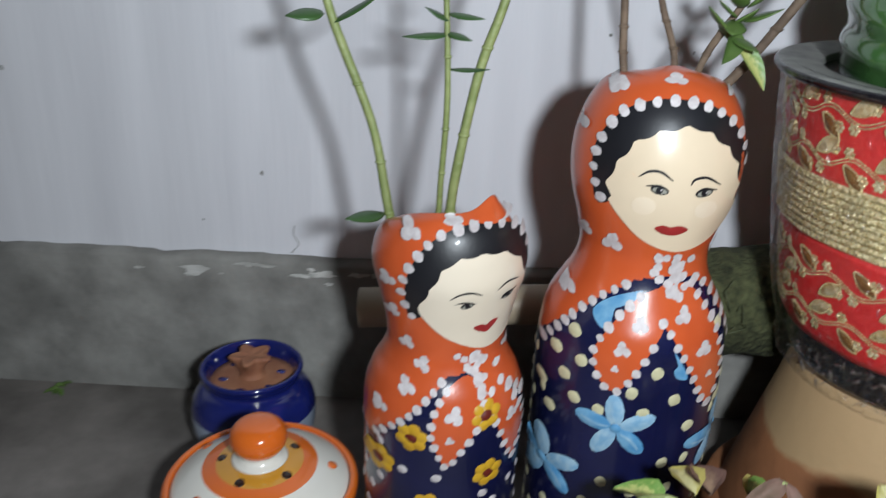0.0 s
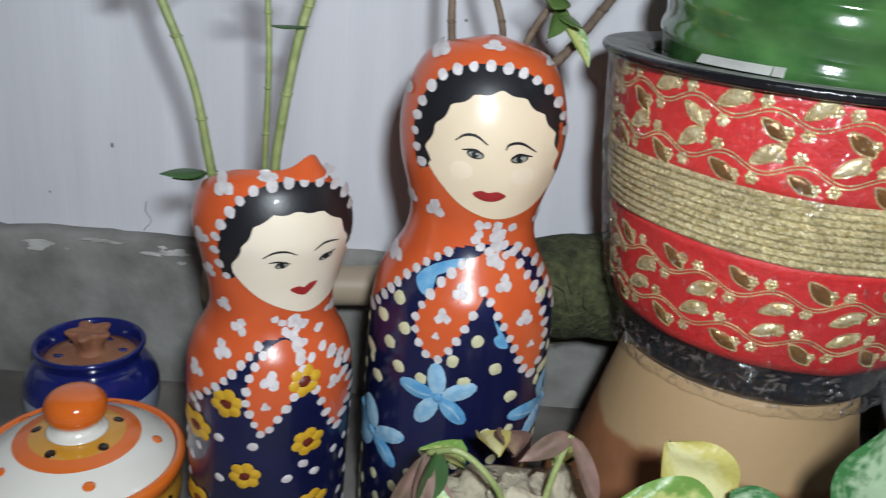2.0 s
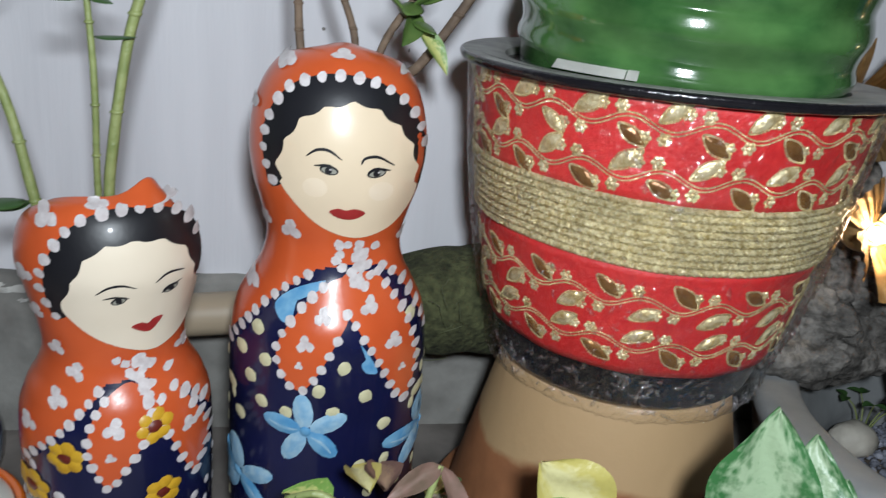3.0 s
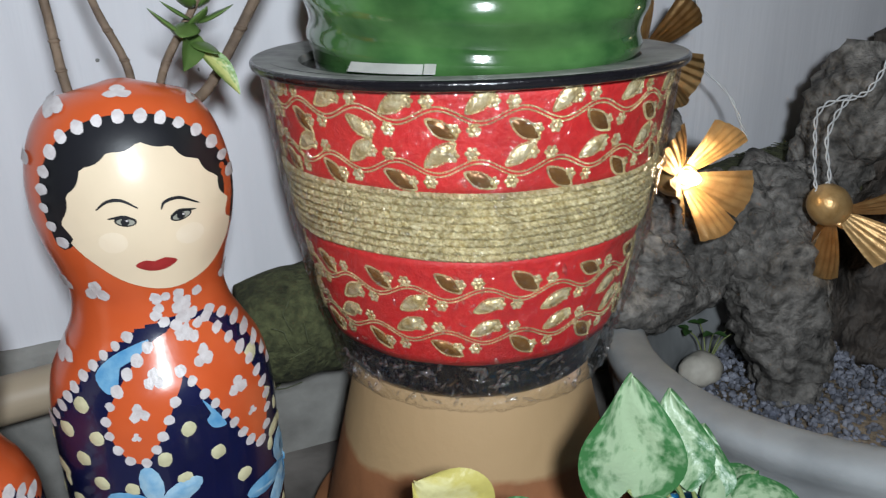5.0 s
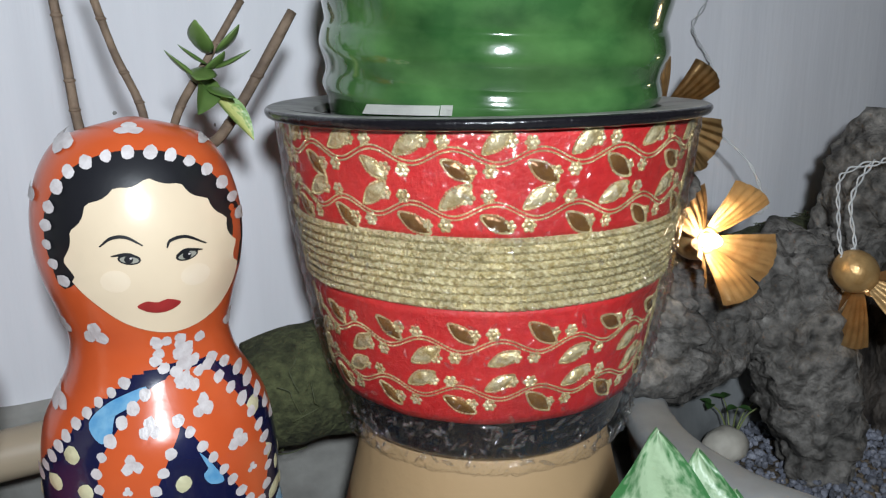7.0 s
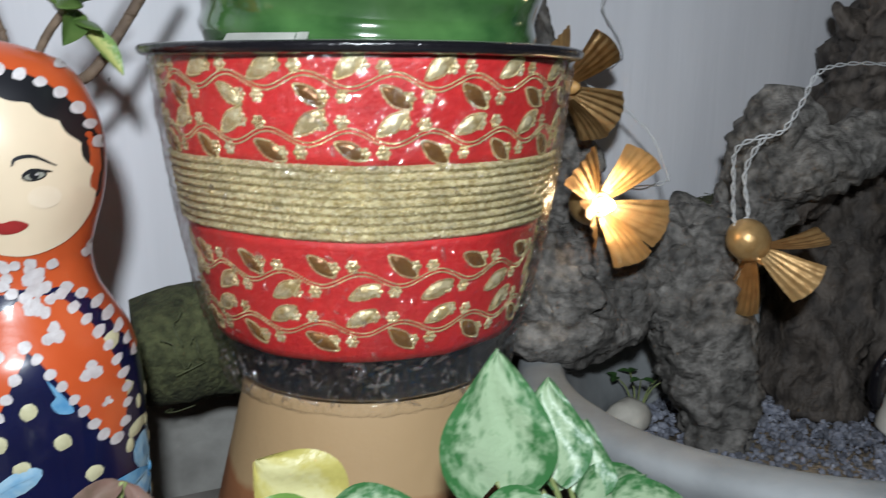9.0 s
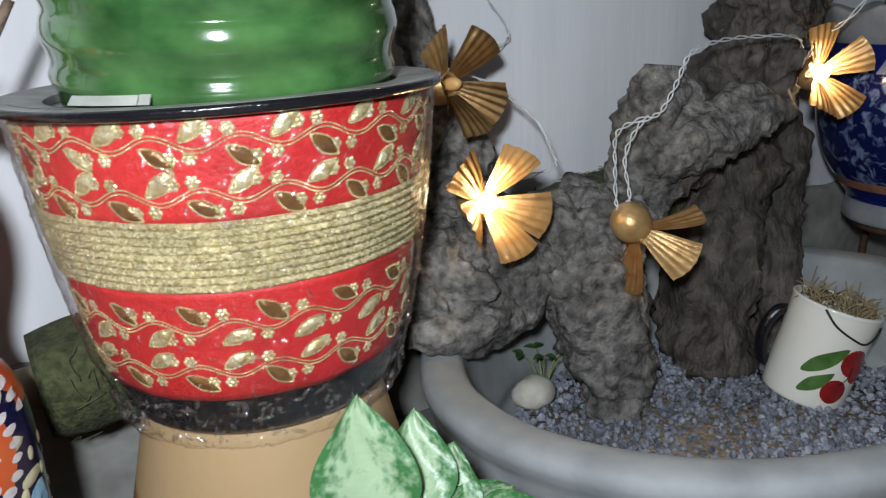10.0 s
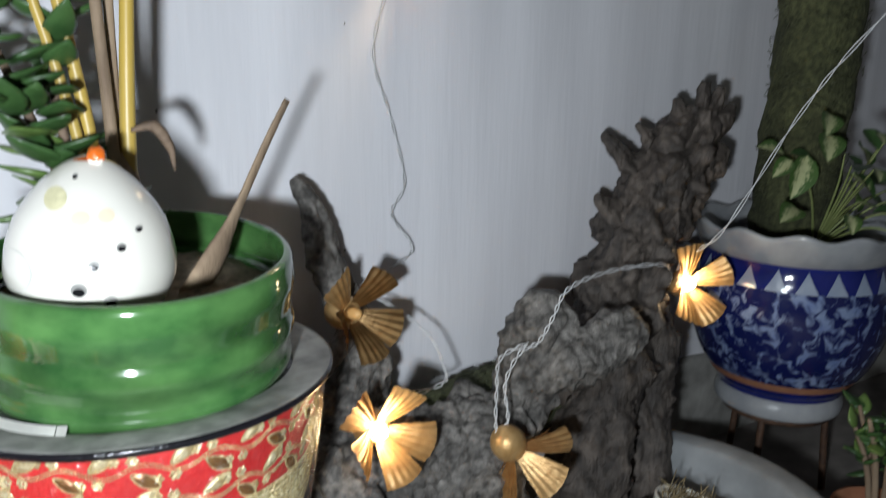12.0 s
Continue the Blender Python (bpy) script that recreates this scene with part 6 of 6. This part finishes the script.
# ---- foreground pots ----
def rough_pot(x, y):
    p = thing("rough_stone_pot", x, y, 0, "crumbly stone-textured pot heaped with dry debris", "flower pot")
    part("body", lathe([(0.034, 0.0), (0.038, 0.002), (0.045, 0.08), (0.048, 0.118), (0.044, 0.12), (0.01, 0.119)], 48, lambda a, r, z: (r * (1 + 0.04 * noise.noise(Vector((3 * math.cos(a), 3 * math.sin(a), z * 30)))), z)), M_CRUMB, p)
    bm = lump(bmesh.new(), (0.0, 0.0, 0.108), (0.042, 0.040, 0.030), 5.5, 0.42, 5, 1.5)
    part("dry_crust", bm, M_CRUMB, p, "heap of dry crumbs")
    random.seed(17)
    for i in range(9):
        a = random.uniform(0, 6.28)
        c = Vector((0.030 * math.cos(a), 0.030 * math.sin(a), 0.136))
        part("dry_leaf_scrap", leaf(bmesh.new(), c, c + Vector((0.024 * math.cos(a), 0.024 * math.sin(a), 0.006 * random.uniform(-1, 1))), (0, 0, 1), 0.017, "oval", 0.3, 0.4, 5, 4, wave=0.06), random.choice((M_YGLEAF, M_DRYLEAF, M_YLEAF)), p)
    t = thing("wilting_seedling", x, y, 0.134, "wilting seedling with drooping purple-brown leaves", "plant")
    for pts, tips in (([(-0.004, -0.01, -0.01), (-0.014, -0.012, 0.016), (-0.030, -0.008, 0.030), (-0.044, -0.004, 0.026)], [(-0.060, -0.012, -0.008), (-0.046, -0.02, 0.0)]), ([(0.006, -0.008, -0.01), (0.010, -0.006, 0.018), (0.016, -0.002, 0.038)], [(0.032, -0.012, 0.006), (-0.006, -0.016, 0.034)]), ([(0.0, -0.014, -0.01), (-0.004, -0.02, 0.008), (-0.008, -0.02, 0.016)], [(-0.040, -0.03, -0.002), (0.014, -0.03, 0.0)])):
        part("stem", tube(pts, [0.0015] * len(pts), 7), M_STEM, t)
        for i, tip in enumerate(tips):
            part("leaf", leaf(bmesh.new(), pts[-1], tip, (0.2, -0.7, 0.7), 0.0092, "oval", 0.1, 0.35, wave=0.06), M_WILT, t)
    part("leaf", leaf(bmesh.new(), (-0.040, -0.006, 0.029), (-0.046, -0.016, 0.004), (0.5, -0.7, 0.3), 0.014, "oval", 0.1, 0.3), M_JADE, t)
    return t


rough_pot(0.114, 0.024)


def leafy_pot(name, x, y, r, h, mat, label, plant, leaves, ribs=0):
    p = thing(name, x, y, 0, label, "flower pot")
    body = [(r * 0.72, 0.0), (r * 0.78, 0.002), (r * 0.92, h * 0.6), (r * 0.97, h * 0.93), (r * 1.02, h * 0.95), (r * 1.03, h), (r * 0.96, h * 1.005), (r * 0.93, h * 0.93), (0.01, h * 0.92)]
    part("body", lathe([tuple(q) for q in smooth_line(body, 4)], 96, (lambda a, rr, z: (rr * (1 + 0.02 * math.cos(a * ribs)), z)) if ribs else None), mat, p)
    t = thing(plant[0], x, y, h * 0.925, plant[1], "plant")
    o = Vector((x, y, h * 0.925))
    for root, tip, up, w, shape, m, extra in leaves:
        root, tip = Vector(root) - o, Vector(tip) - o
        part("leaf", leaf(bmesh.new(), root, tip, up, w, shape, extra, 0.10, 16, 10, wave=0.045), m, t)
        foot = Vector((root.x * 0.3, root.y * 0.3, -0.002))
        part("stalk", tube([foot, foot.lerp(root, 0.6) + Vector((0, 0, 0.004)), root], [0.0016, 0.0014, 0.0011], 7), M_STEM, t)
    return t


leafy_pot("cream_ribbed_pot", 0.195, 0.012, 0.042, 0.118, M_RIBPOT, "small cream ribbed ceramic pot in front of the clay pot", ("yellowing_arrowhead", "arrowhead plant with yellow and half-green fading leaves"), [
    ((0.206, 0.024, 0.136), (0.176, 0.036, 0.164), (-0.1, -1, 0.35), 0.036, "oval", M_YLEAF, -0.12),
    ((0.190, 0.010, 0.140), (0.150, 0.012, 0.144), (0.0, -0.8, 0.6), 0.036, "arrow", M_YGLEAF, 0.15),
    ((0.205, 0.012, 0.146), (0.240, 0.004, 0.139), (0.0, -0.7, 0.7), 0.026, "arrow", M_SYNG, 0.12),
    ((0.196, 0.0, 0.135), (0.175, -0.02, 0.128), (0.0, -0.3, 1.0), 0.028, "arrow", M_YGLEAF, 0.2),
], 26)
leafy_pot("blue_plastic_pot", 0.305, -0.012, 0.050, 0.108, M_BLUEPOT, "bright blue plastic pot in front of the cement planter", ("arrowhead_plant", "arrowhead plant with white-veined bright green leaves"), [
    ((0.264, 0.006, 0.150), (0.266, 0.012, 0.203), (-0.35, -1, 0.25), 0.046, "arrow", M_SYNG, 0.0),
    ((0.287, 0.004, 0.150), (0.296, 0.020, 0.184), (-0.3, -1, 0.4), 0.034, "arrow", M_SYNG, 0.1),
    ((0.296, 0.002, 0.143), (0.312, 0.014, 0.165), (-0.2, -0.9, 0.6), 0.034, "arrow", M_SYNG, 0.1),
    ((0.272, -0.012, 0.146), (0.236, -0.018, 0.140), (-0.1, -0.5, 0.9), 0.026, "arrow", M_SYNG, 0.12),
    ((0.300, -0.006, 0.140), (0.337, 0.0, 0.142), (0.1, -0.7, 0.7), 0.024, "arrow", M_SYNG, 0.15),
    ((0.276, 0.0, 0.140), (0.268, -0.026, 0.130), (0.0, -0.6, 0.8), 0.030, "arrow", M_SYNG, 0.1),
    ((0.315, -0.01, 0.135), (0.350, -0.022, 0.130), (0.2, -0.6, 0.8), 0.030, "arrow", M_SYNG, 0.2),
    ((0.285, 0.012, 0.145), (0.290, 0.022, 0.172), (-0.3, -1, 0.2), 0.030, "arrow", M_JADEL, 0.0),
])

# ---- crumbs on the floor ----
_g = bmesh.new()
random.seed(2)
for _ in range(7):
    c = Vector((random.uniform(-0.006, 0.006), random.uniform(-0.004, 0.004), random.uniform(0.002, 0.006)))
    leaf(_g, c, c + Vector((random.uniform(-1, 1), random.uniform(-1, 0.4), random.uniform(-0.2, 0.6))).normalized() * 0.009, (0, 0, 1), 0.006, "oval", 0.2, 0.3, 4, 4)
_g = part("fallen_leaves", _g, M_JADEL)
_g.matrix_basis = pose(-0.345, 0.300, 0.0005)
tagged(_g, "small clump of fallen green leaves by the skirting", "leaves", kind="stuff")
